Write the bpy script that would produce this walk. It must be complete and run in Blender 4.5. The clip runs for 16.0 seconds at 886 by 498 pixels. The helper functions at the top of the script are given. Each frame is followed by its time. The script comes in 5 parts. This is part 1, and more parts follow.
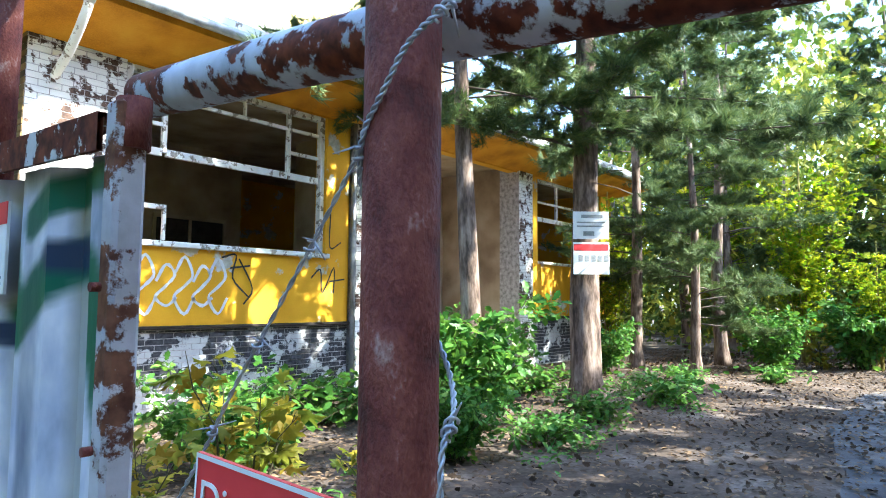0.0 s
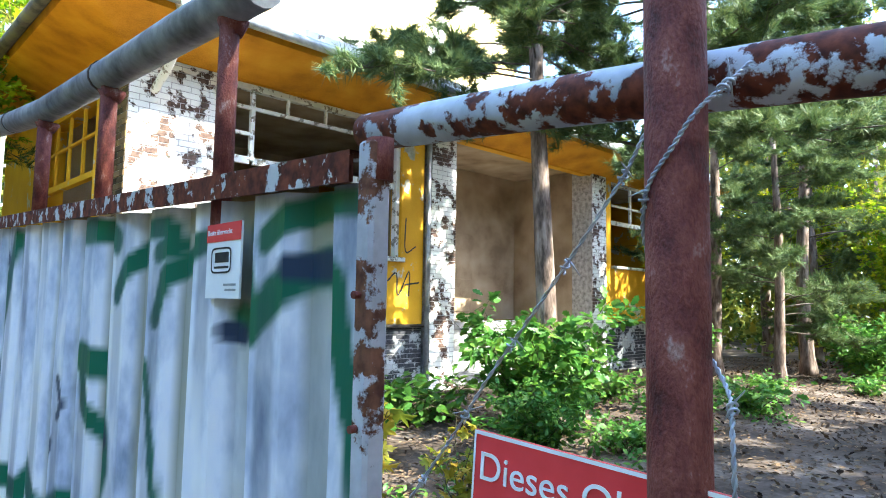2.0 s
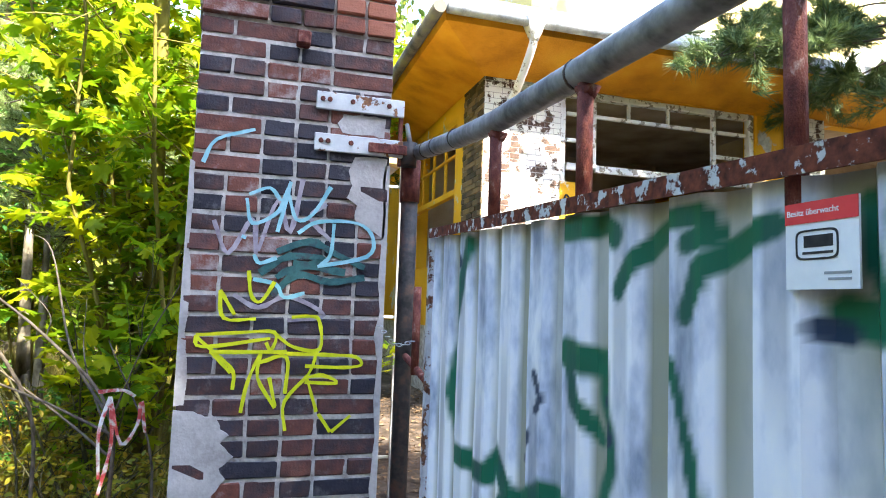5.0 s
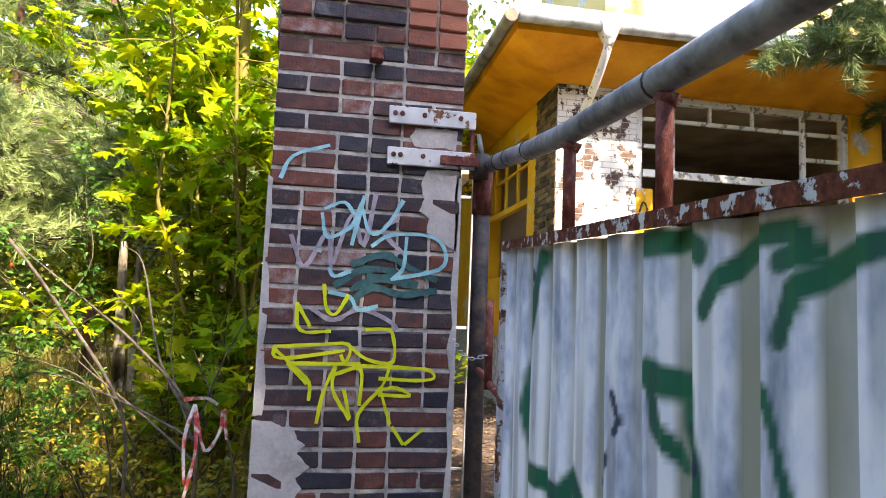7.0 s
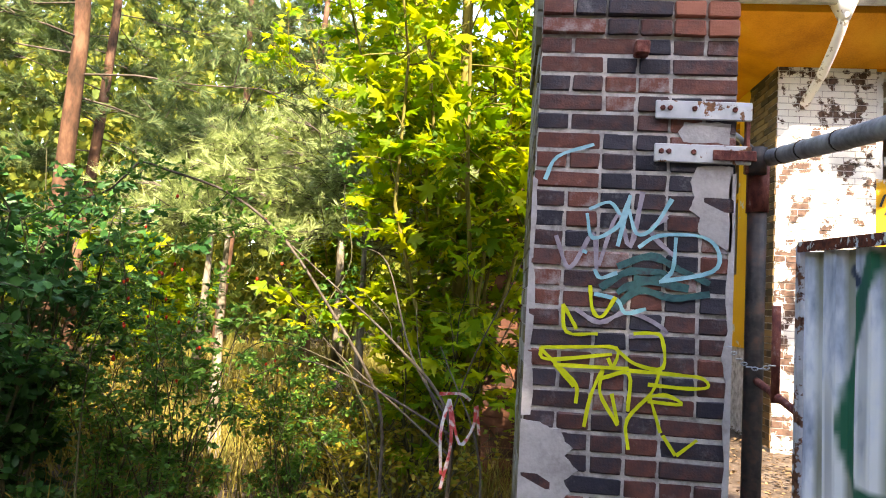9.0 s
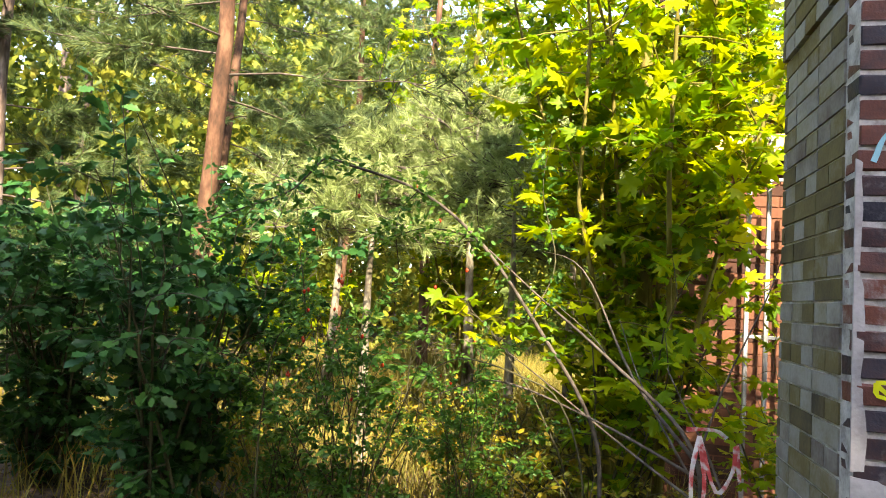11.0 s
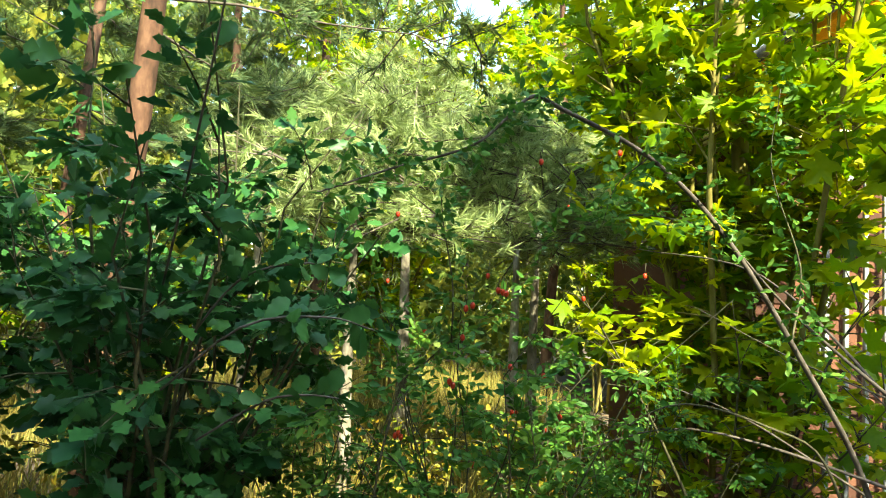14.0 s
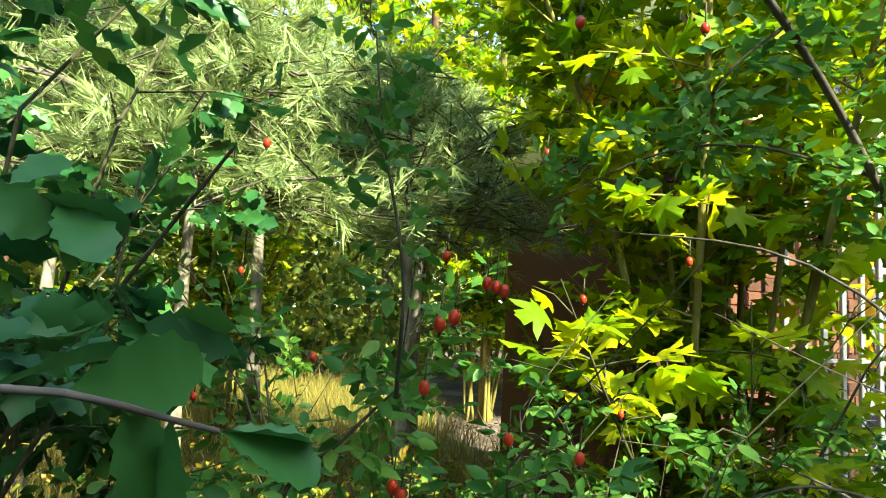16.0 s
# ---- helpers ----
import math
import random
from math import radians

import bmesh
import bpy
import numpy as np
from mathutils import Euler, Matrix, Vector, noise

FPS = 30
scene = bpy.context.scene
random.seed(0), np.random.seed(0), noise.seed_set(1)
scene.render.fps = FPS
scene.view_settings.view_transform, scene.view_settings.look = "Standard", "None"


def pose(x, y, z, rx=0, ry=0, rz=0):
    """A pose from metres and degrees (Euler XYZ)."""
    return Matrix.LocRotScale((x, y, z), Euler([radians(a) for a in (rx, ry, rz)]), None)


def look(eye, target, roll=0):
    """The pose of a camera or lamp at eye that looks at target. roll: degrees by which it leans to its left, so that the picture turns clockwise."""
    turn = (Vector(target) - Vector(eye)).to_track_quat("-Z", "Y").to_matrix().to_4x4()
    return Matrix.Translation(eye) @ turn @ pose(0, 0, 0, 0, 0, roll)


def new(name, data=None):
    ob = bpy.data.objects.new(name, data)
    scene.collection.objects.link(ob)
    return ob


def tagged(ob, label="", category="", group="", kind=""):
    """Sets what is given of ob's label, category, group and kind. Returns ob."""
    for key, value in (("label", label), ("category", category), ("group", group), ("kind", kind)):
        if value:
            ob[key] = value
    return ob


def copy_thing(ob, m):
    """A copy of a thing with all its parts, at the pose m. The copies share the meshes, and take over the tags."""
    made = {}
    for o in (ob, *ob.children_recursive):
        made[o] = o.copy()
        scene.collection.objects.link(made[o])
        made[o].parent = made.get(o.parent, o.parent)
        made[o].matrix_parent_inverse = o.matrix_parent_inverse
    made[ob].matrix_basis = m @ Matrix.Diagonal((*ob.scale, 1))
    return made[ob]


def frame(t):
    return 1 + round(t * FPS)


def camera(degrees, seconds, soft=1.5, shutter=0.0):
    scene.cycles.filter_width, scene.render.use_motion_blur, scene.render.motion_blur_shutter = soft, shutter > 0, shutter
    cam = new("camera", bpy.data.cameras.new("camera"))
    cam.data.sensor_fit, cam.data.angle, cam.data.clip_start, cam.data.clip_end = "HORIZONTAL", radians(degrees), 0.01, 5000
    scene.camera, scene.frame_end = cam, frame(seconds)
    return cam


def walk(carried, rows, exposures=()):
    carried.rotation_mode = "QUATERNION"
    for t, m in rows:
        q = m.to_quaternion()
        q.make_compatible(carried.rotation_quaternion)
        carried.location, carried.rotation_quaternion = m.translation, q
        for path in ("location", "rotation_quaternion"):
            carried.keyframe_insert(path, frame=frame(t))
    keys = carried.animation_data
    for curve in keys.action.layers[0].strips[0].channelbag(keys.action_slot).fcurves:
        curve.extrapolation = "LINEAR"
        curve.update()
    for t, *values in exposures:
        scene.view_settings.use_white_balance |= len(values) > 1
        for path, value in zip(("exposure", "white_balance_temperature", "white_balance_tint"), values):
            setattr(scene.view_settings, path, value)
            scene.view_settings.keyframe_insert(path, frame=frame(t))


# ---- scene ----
cam = camera(68.8, 16.0, 1.0)
PATH = [
    (0, look((-0.137, -2.879, 1.56), (1.397, -1.606, 1.723), 0.4)),
    (0.5, look((-0.144, -2.904, 1.557), (1.409, -1.656, 1.728), 0.3)),
    (1, look((-0.168, -2.911, 1.555), (1.373, -1.648, 1.725), 0.5)),
    (1.5, look((-0.225, -2.886, 1.562), (1.257, -1.555, 1.74), 0.6)),
    (2, look((-0.301, -2.845, 1.562), (1.094, -1.422, 1.733), 1.0)),
    (2.5, look((-0.361, -2.791, 1.562), (0.937, -1.279, 1.727), 1.0)),
    (3, look((-0.407, -2.731, 1.554), (0.775, -1.127, 1.722), 1.3)),
    (3.5, look((-0.459, -2.687, 1.554), (0.546, -0.966, 1.716), 1.3)),
    (4, look((-0.509, -2.646, 1.538), (0.325, -0.836, 1.702), 1.9)),
    (4.5, look((-0.521, -2.606, 1.53), (0.151, -0.73, 1.693), 2.0)),
    (7, look((-0.515, -2.572, 1.55), (-0.175, -0.61, 1.741), 2.3)),
    (7.5, look((-0.513, -2.554, 1.549), (-0.283, -0.576, 1.734), 2.3)),
    (8, look((-0.591, -2.542, 1.554), (-0.518, -0.551, 1.732), 2.8)),
    (8.5, look((-0.747, -2.538, 1.553), (-0.844, -0.547, 1.721), 3.2)),
    (9, look((-0.87, -2.534, 1.54), (-1.058, -0.55, 1.702), 3.6)),
    (9.5, look((-0.957, -2.429, 1.543), (-1.255, -0.457, 1.687), 3.3)),
    (10, look((-1.059, -2.294, 1.557), (-1.478, -0.344, 1.714), 3.5)),
    (10.2, look((-1.115, -2.251, 1.562), (-1.577, -0.311, 1.711), 3.7)),
    (12.5, pose(-2.510, -1.901, 1.532, 94.28, -3.45, 8.05)),
    (13.0, pose(-2.702, -1.704, 1.506, 94.79, -3.21, 4.01)),
    (13.5, pose(-2.846, -1.468, 1.525, 95.40, -2.98, 1.62)),
    (14.0, pose(-3.044, -1.215, 1.539, 95.17, -3.45, -3.07)),
    (14.5, pose(-3.067, -0.972, 1.529, 95.14, -3.16, -9.29)),
    (15.0, pose(-3.054, -0.651, 1.551, 95.44, -2.89, -12.03)),
    (15.5, pose(-3.113, -0.354, 1.565, 95.55, -2.80, -12.87)),
    (16.0, pose(-3.106, -0.083, 1.553, 95.77, -3.08, -16.25)),
]
walk(cam, PATH, [(0.0, 3.4, 5750, 5), (1.5, 3.45, 5850, 4), (3.5, 3.7, 6250, 5), (4.5, 3.65, 6400, 7), (7.0, 3.1, 7300, 17), (10.0, 3.1, 7700, 17), (12.5, 3.05, 7500, 3), (16.0, 3.05, 6800, -8)])

# ---- world and sun ----
SUN_FROM = Vector((0.30, -0.70, 0.70)).normalized()
world = bpy.data.worlds.new("world")
scene.world = world
world.use_nodes = True
wn = world.node_tree
sky = wn.nodes.new("ShaderNodeTexSky")
sky.sky_type, sky.sun_disc = "NISHITA", False
sky.sun_elevation = math.asin(SUN_FROM.z)
sky.sun_rotation = math.atan2(SUN_FROM.x, SUN_FROM.y)
wn.links.new(sky.outputs[0], wn.nodes["Background"].inputs[0])
wn.nodes["Background"].inputs[1].default_value = 0.15
sun = new("sun", bpy.data.lights.new("sun", "SUN"))
sun.data.energy, sun.data.angle, sun.data.color = 3.0, radians(0.5), (1.0, 0.92, 0.76)
sun.matrix_world = look(SUN_FROM * 50, (0, 0, 0))


# ---- materials ----
def material(name, colours, scale=8.0, rough=0.8, bump=0.3, metal=0.0, spread=(0.3, 0.7), fine=60.0, per="", translucent=0.0, spec=0.25, stretch=(1, 1, 1)):
    """A noise-varied surface. colours: two to four, darkest share first. per: 'island' or 'object' adds variation piece by piece."""
    m = bpy.data.materials.new(name)
    m.use_nodes = True
    nt = m.node_tree
    N, L = nt.nodes, nt.links
    bsdf = N["Principled BSDF"]
    co = N.new("ShaderNodeTexCoord")
    mp = N.new("ShaderNodeMapping")
    mp.inputs["Scale"].default_value = stretch
    L.new(co.outputs["Object"], mp.inputs[0])
    n1, n2 = N.new("ShaderNodeTexNoise"), N.new("ShaderNodeTexNoise")
    n1.inputs["Scale"].default_value, n1.inputs["Detail"].default_value = scale, 6
    n2.inputs["Scale"].default_value, n2.inputs["Detail"].default_value = fine, 4
    L.new(mp.outputs[0], n1.inputs[0]), L.new(mp.outputs[0], n2.inputs[0])
    add = N.new("ShaderNodeMath")
    add.operation = "MULTIPLY_ADD"
    L.new(n2.outputs[0], add.inputs[0])
    add.inputs[1].default_value = 0.35
    L.new(n1.outputs[0], add.inputs[2])
    sub = N.new("ShaderNodeMath")
    sub.operation = "SUBTRACT"
    L.new(add.outputs[0], sub.inputs[0])
    sub.inputs[1].default_value = 0.175
    value = sub.outputs[0]
    if per:
        src = N.new("ShaderNodeNewGeometry").outputs["Random Per Island"] if per == "island" else N.new("ShaderNodeObjectInfo").outputs["Random"]
        mix = N.new("ShaderNodeMath")
        mix.operation = "MULTIPLY_ADD"
        L.new(value, mix.inputs[0])
        mix.inputs[1].default_value = 0.45
        sc = N.new("ShaderNodeMath")
        sc.operation = "MULTIPLY"
        L.new(src, sc.inputs[0])
        sc.inputs[1].default_value = 0.55
        L.new(sc.outputs[0], mix.inputs[2])
        value = mix.outputs[0]
    ramp = N.new("ShaderNodeValToRGB")
    L.new(value, ramp.inputs[0])
    e = ramp.color_ramp.elements
    for k in range(len(colours) - 2):
        e.new(0.5)
    for k, c in enumerate(colours):
        e[k].position = spread[0] + (spread[1] - spread[0]) * k / (len(colours) - 1)
        e[k].color = (*c, 1)
    L.new(ramp.outputs[0], bsdf.inputs["Base Color"])
    bsdf.inputs["Roughness"].default_value = rough
    bsdf.inputs["Metallic"].default_value = metal
    bsdf.inputs["Specular IOR Level"].default_value = spec
    if bump:
        b = N.new("ShaderNodeBump")
        b.inputs["Strength"].default_value, b.inputs["Distance"].default_value = bump, 0.01
        L.new(add.outputs[0], b.inputs["Height"])
        L.new(b.outputs[0], bsdf.inputs["Normal"])
    if translucent:
        tr, mx = N.new("ShaderNodeBsdfTranslucent"), N.new("ShaderNodeMixShader")
        L.new(ramp.outputs[0], tr.inputs[0])
        mx.inputs[0].default_value = translucent
        L.new(bsdf.outputs[0], mx.inputs[1]), L.new(tr.outputs[0], mx.inputs[2])
        L.new(mx.outputs[0], N["Material Output"].inputs[0])
    return m


def peeling(name, under, over, scale, cut, rough=0.75, fine=14.0, width=0.03, stretch=(1, 1, 1), metal=0.0):
    """Paint 'over' flaking off 'under' (two colours each), with a sharp broken edge and a small step."""
    m = material(name, over, scale * 0.7, rough, 0.0, metal, stretch=stretch)
    nt = m.node_tree
    N, L = nt.nodes, nt.links
    bsdf = N["Principled BSDF"]
    co = N.new("ShaderNodeTexCoord")
    mp = N.new("ShaderNodeMapping")
    mp.inputs["Scale"].default_value = stretch
    L.new(co.outputs["Object"], mp.inputs[0])
    big, small = N.new("ShaderNodeTexNoise"), N.new("ShaderNodeTexNoise")
    big.inputs["Scale"].default_value, big.inputs["Detail"].default_value, big.inputs["Roughness"].default_value = scale, 8, 0.65
    small.inputs["Scale"].default_value, small.inputs["Detail"].default_value = fine, 5
    L.new(mp.outputs[0], big.inputs[0]), L.new(mp.outputs[0], small.inputs[0])
    edge = N.new("ShaderNodeMapRange")
    edge.inputs["From Min"].default_value, edge.inputs["From Max"].default_value = cut - width / 2, cut + width / 2
    L.new(big.outputs[0], edge.inputs["Value"])
    low = N.new("ShaderNodeValToRGB")
    low.color_ramp.elements[0].position, low.color_ramp.elements[1].position = 0.35, 0.65
    low.color_ramp.elements[0].color, low.color_ramp.elements[1].color = (*under[0], 1), (*under[1], 1)
    L.new(small.outputs[0], low.inputs[0])
    mix = N.new("ShaderNodeMix")
    mix.data_type = "RGBA"
    top = bsdf.inputs["Base Color"].links[0].from_socket
    L.new(edge.outputs[0], mix.inputs[0])
    L.new(low.outputs[0], mix.inputs[6]), L.new(top, mix.inputs[7])
    L.new(mix.outputs[2], bsdf.inputs["Base Color"])
    hsum = N.new("ShaderNodeMath")
    hsum.operation = "MULTIPLY_ADD"
    L.new(small.outputs[0], hsum.inputs[0])
    hsum.inputs[1].default_value = 0.4
    L.new(edge.outputs[0], hsum.inputs[2])
    b = N.new("ShaderNodeBump")
    b.inputs["Strength"].default_value, b.inputs["Distance"].default_value = 0.5, 0.004
    L.new(hsum.outputs[0], b.inputs["Height"])
    L.new(b.outputs[0], bsdf.inputs["Normal"])
    return m


def smear(m, colour, scale, cut, most):
    """Pale wash smeared across neighbouring pieces, by place in the world."""
    N, L = m.node_tree.nodes, m.node_tree.links
    bsdf = N["Principled BSDF"]
    n = N.new("ShaderNodeTexNoise")
    n.inputs["Scale"].default_value, n.inputs["Detail"].default_value, n.inputs["Roughness"].default_value = scale, 9, 0.7
    L.new(N.new("ShaderNodeNewGeometry").outputs["Position"], n.inputs[0])
    edge = N.new("ShaderNodeMapRange")
    edge.inputs["From Min"].default_value, edge.inputs["From Max"].default_value, edge.inputs["To Max"].default_value = cut - 0.05, cut + 0.09, most
    L.new(n.outputs[0], edge.inputs["Value"])
    mix = N.new("ShaderNodeMix")
    mix.data_type = "RGBA"
    L.new(edge.outputs[0], mix.inputs[0])
    L.new(bsdf.inputs["Base Color"].links[0].from_socket, mix.inputs[6])
    mix.inputs[7].default_value = (*colour, 1)
    L.new(mix.outputs[2], bsdf.inputs["Base Color"])


RUST = ((0.055, 0.014, 0.009), (0.17, 0.045, 0.022))
M_RUST = material("rust", [(0.06, 0.017, 0.014), (0.13, 0.033, 0.027), (0.2, 0.062, 0.045), (0.4, 0.28, 0.25)], 45, 0.7, 0.6, spread=(0.28, 0.8), fine=420, stretch=(1, 1, 0.6))
M_RUSTPAINT = peeling("flaking_white_paint_on_rust", RUST, [(0.36, 0.4, 0.47), (0.62, 0.66, 0.74)], 16, 0.495, fine=90)
M_FRAMEPAINT = peeling("flaking_pale_paint", ((0.07, 0.025, 0.015), (0.2, 0.09, 0.05)), [(0.34, 0.34, 0.36), (0.55, 0.56, 0.6)], 14, 0.47, fine=60)
M_GREYPIPE = material("weathered_zinc", [(0.12, 0.125, 0.14), (0.24, 0.25, 0.27), (0.36, 0.37, 0.4)], 14, 0.55, 0.4, 0.3, spread=(0.3, 0.7))
M_BLACKPIPE = material("dark_tarred_steel", [(0.012, 0.012, 0.014), (0.04, 0.036, 0.036), (0.09, 0.05, 0.04)], 20, 0.5, 0.4)
M_WIRE = material("galvanised_wire", [(0.3, 0.33, 0.38), (0.52, 0.56, 0.62)], 60, 0.45, 0.2, 0.4)
M_BRICK = material("brick_dark_red", [(0.02, 0.02, 0.032), (0.03, 0.03, 0.045), (0.055, 0.035, 0.04), (0.11, 0.045, 0.04), (0.17, 0.06, 0.045), (0.3, 0.25, 0.25)], 18, 0.6, 0.6, spread=(0.18, 0.84), fine=120, per="object")
smear(M_BRICK, (0.3, 0.28, 0.29), 5.5, 0.61, 0.45)
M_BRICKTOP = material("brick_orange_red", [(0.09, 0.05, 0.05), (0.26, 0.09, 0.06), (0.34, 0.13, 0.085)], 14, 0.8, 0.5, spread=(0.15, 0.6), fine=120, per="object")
M_MORTAR = material("mortar", [(0.22, 0.205, 0.2), (0.42, 0.4, 0.39), (0.58, 0.56, 0.55)], 12, 0.9, 0.5, fine=90)
M_PLASTER = material("grey_render_coat", [(0.3, 0.28, 0.28), (0.42, 0.4, 0.4), (0.5, 0.48, 0.48)], 9, 0.9, 0.5, fine=70)
M_WHITEBRICK = peeling("white_paint_on_brick", ((0.05, 0.03, 0.025), (0.13, 0.08, 0.06)), [(0.7, 0.69, 0.66), (0.85, 0.84, 0.8)], 3.2, 0.47, fine=20)
M_BASEBRICK = peeling("worn_white_paint_on_dark_brick", ((0.02, 0.022, 0.03), (0.07, 0.07, 0.08)), [(0.4, 0.42, 0.46), (0.62, 0.62, 0.6)], 2.2, 0.52, fine=20)
M_YELLOW = peeling("yellow_paint", ((0.4, 0.38, 0.32), (0.6, 0.57, 0.5)), [(0.62, 0.3, 0.012), (0.78, 0.42, 0.02)], 1.6, 0.4, fine=12)
M_ORANGE = material("orange_soffit_paint", [(0.42, 0.17, 0.01), (0.62, 0.27, 0.014), (0.72, 0.36, 0.03)], 1.8, 0.8, 0.15)
M_WHITEPAINT = peeling("flaking_white_paint", ((0.2, 0.17, 0.14), (0.35, 0.32, 0.28)), [(0.68, 0.68, 0.66), (0.82, 0.82, 0.8)], 7, 0.44, fine=30)
M_PALEYELLOW = peeling("pale_yellow_render", ((0.5, 0.5, 0.48), (0.65, 0.64, 0.6)), [(0.62, 0.45, 0.16), (0.72, 0.56, 0.26)], 0.8, 0.45, fine=8)
M_INTERIOR = material("stained_plaster", [(0.24, 0.17, 0.11), (0.4, 0.3, 0.2), (0.5, 0.4, 0.29)], 1.4, 0.9, 0.2)
M_DARK = material("dark_wood_and_room_shade", [(0.015, 0.012, 0.01), (0.05, 0.04, 0.035)], 5, 0.7, 0.2)
M_ROOF = material("mossy_roofing_felt", [(0.05, 0.05, 0.045), (0.12, 0.11, 0.09), (0.16, 0.15, 0.08)], 4, 0.9, 0.4)
M_STEP = material("worn_concrete", [(0.12, 0.12, 0.12), (0.25, 0.25, 0.25), (0.36, 0.35, 0.33)], 5, 0.9, 0.4)
M_ZINC = material("white_grey_zinc", [(0.2, 0.21, 0.22), (0.42, 0.43, 0.44)], 6, 0.5, 0.2, 0.3)
M_BARK = material("pine_bark", [(0.03, 0.022, 0.018), (0.1, 0.07, 0.055), (0.2, 0.15, 0.125), (0.3, 0.24, 0.2)], 9, 0.95, 1.0, spread=(0.3, 0.72), fine=40, stretch=(1, 1, 0.25))
M_REDBARK = material("orange_upper_pine_bark", [(0.03, 0.018, 0.012), (0.1, 0.05, 0.03), (0.18, 0.1, 0.06)], 8, 0.9, 0.7, fine=40, stretch=(1, 1, 0.4))
M_PALEBARK = material("pale_grey_young_bark", [(0.1, 0.085, 0.06), (0.22, 0.19, 0.14), (0.34, 0.3, 0.24)], 14, 0.9, 0.5, fine=60, stretch=(1, 1, 0.5))
M_TWIG = material("grey_brown_twig", [(0.05, 0.04, 0.03), (0.14, 0.115, 0.095)], 20, 0.9, 0.3)
M_STEM = material("green_brown_stem", [(0.03, 0.03, 0.015), (0.1, 0.09, 0.045)], 20, 0.8, 0.3)
M_MAPLEBARK = material("olive_maple_bark", [(0.12, 0.1, 0.02), (0.24, 0.2, 0.05)], 10, 0.85, 0.4, stretch=(1, 1, 0.4))
M_NEEDLE = material("pine_needles", [(0.04, 0.075, 0.03), (0.095, 0.15, 0.052), (0.19, 0.22, 0.065)], 1.2, 0.55, 0, per="island", translucent=0.25, spread=(0.15, 0.85))
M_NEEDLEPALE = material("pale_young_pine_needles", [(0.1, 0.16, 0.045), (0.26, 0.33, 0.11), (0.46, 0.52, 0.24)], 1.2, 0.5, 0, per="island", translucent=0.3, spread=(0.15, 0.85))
M_MAPLE = material("maple_leaf", [(0.07, 0.18, 0.006), (0.19, 0.32, 0.007), (0.38, 0.44, 0.009), (0.56, 0.52, 0.012)], 1.0, 0.5, 0, per="island", translucent=0.6, spread=(0.15, 0.85))
M_DARKLEAF = material("dark_green_leaf", [(0.014, 0.06, 0.018), (0.03, 0.11, 0.026), (0.07, 0.18, 0.032)], 1.0, 0.4, 0, per="island", translucent=0.25, spread=(0.15, 0.85))
M_GREENLEAF = material("fresh_green_leaf", [(0.035, 0.12, 0.02), (0.075, 0.19, 0.028), (0.17, 0.29, 0.035)], 1.0, 0.45, 0, per="island", translucent=0.4, spread=(0.15, 0.85))
M_YELLOWLEAF = material("yellowing_leaf", [(0.09, 0.14, 0.015), (0.2, 0.22, 0.02), (0.34, 0.27, 0.025), (0.3, 0.16, 0.02)], 1.0, 0.5, 0, per="island", translucent=0.45, spread=(0.15, 0.85))
M_FARLEAF = material("far_foliage", [(0.04, 0.075, 0.015), (0.1, 0.15, 0.02), (0.22, 0.24, 0.03), (0.36, 0.32, 0.04)], 0.15, 0.6, 0, per="island", translucent=0.35, spread=(0.15, 0.85))
M_GRASS = material("dry_grass", [(0.16, 0.13, 0.03), (0.34, 0.26, 0.06), (0.14, 0.17, 0.03), (0.5, 0.4, 0.14)], 1.0, 0.8, 0, per="island", translucent=0.3, spread=(0.15, 0.85))
M_LITTER = material("leaf_litter", [(0.025, 0.018, 0.012), (0.07, 0.045, 0.028), (0.14, 0.09, 0.05), (0.22, 0.15, 0.08)], 1.0, 0.9, 0, per="island", spread=(0.15, 0.85))
M_CONE = material("pine_cone", [(0.03, 0.02, 0.014), (0.1, 0.065, 0.04)], 20, 0.9, 0.2, per="island")
M_GROUND = material("sandy_forest_soil", [(0.024, 0.017, 0.013), (0.055, 0.04, 0.03), (0.1, 0.076, 0.06), (0.19, 0.155, 0.13)], 0.9, 0.95, 0.8, spread=(0.32, 0.7), fine=18)
M_ASPHALT = material("worn_asphalt", [(0.04, 0.04, 0.045), (0.075, 0.075, 0.08), (0.12, 0.12, 0.125)], 3, 0.9, 0.5, fine=70)
M_HIP = material("rose_hip", [(0.3, 0.02, 0.008), (0.55, 0.05, 0.015)], 20, 0.3, 0, per="island")
M_RED = material("red_sign_enamel", [(0.66, 0.05, 0.055), (0.78, 0.075, 0.08)], 6, 0.4, 0.05)
M_SIGNWHITE = material("white_sign_face", [(0.74, 0.77, 0.8), (0.85, 0.87, 0.88)], 8, 0.45, 0.05)
M_INK = material("black_print", [(0.02, 0.02, 0.022), (0.05, 0.05, 0.055)], 30, 0.6, 0)
M_GREYINK = material("faded_grey_print", [(0.2, 0.22, 0.24), (0.34, 0.36, 0.38)], 30, 0.6, 0)
M_SPRAYYELLOW = material("yellow_green_spray_paint", [(0.5, 0.55, 0.01), (0.66, 0.7, 0.02)], 20, 0.6, 0.2)
M_SPRAYCYAN = material("pale_cyan_spray_paint", [(0.16, 0.42, 0.5), (0.34, 0.62, 0.7)], 16, 0.6, 0.2)
M_SPRAYTEAL = material("thin_teal_spray_paint", [(0.015, 0.06, 0.07), (0.035, 0.12, 0.125), (0.04, 0.035, 0.05)], 14, 0.6, 0.2)
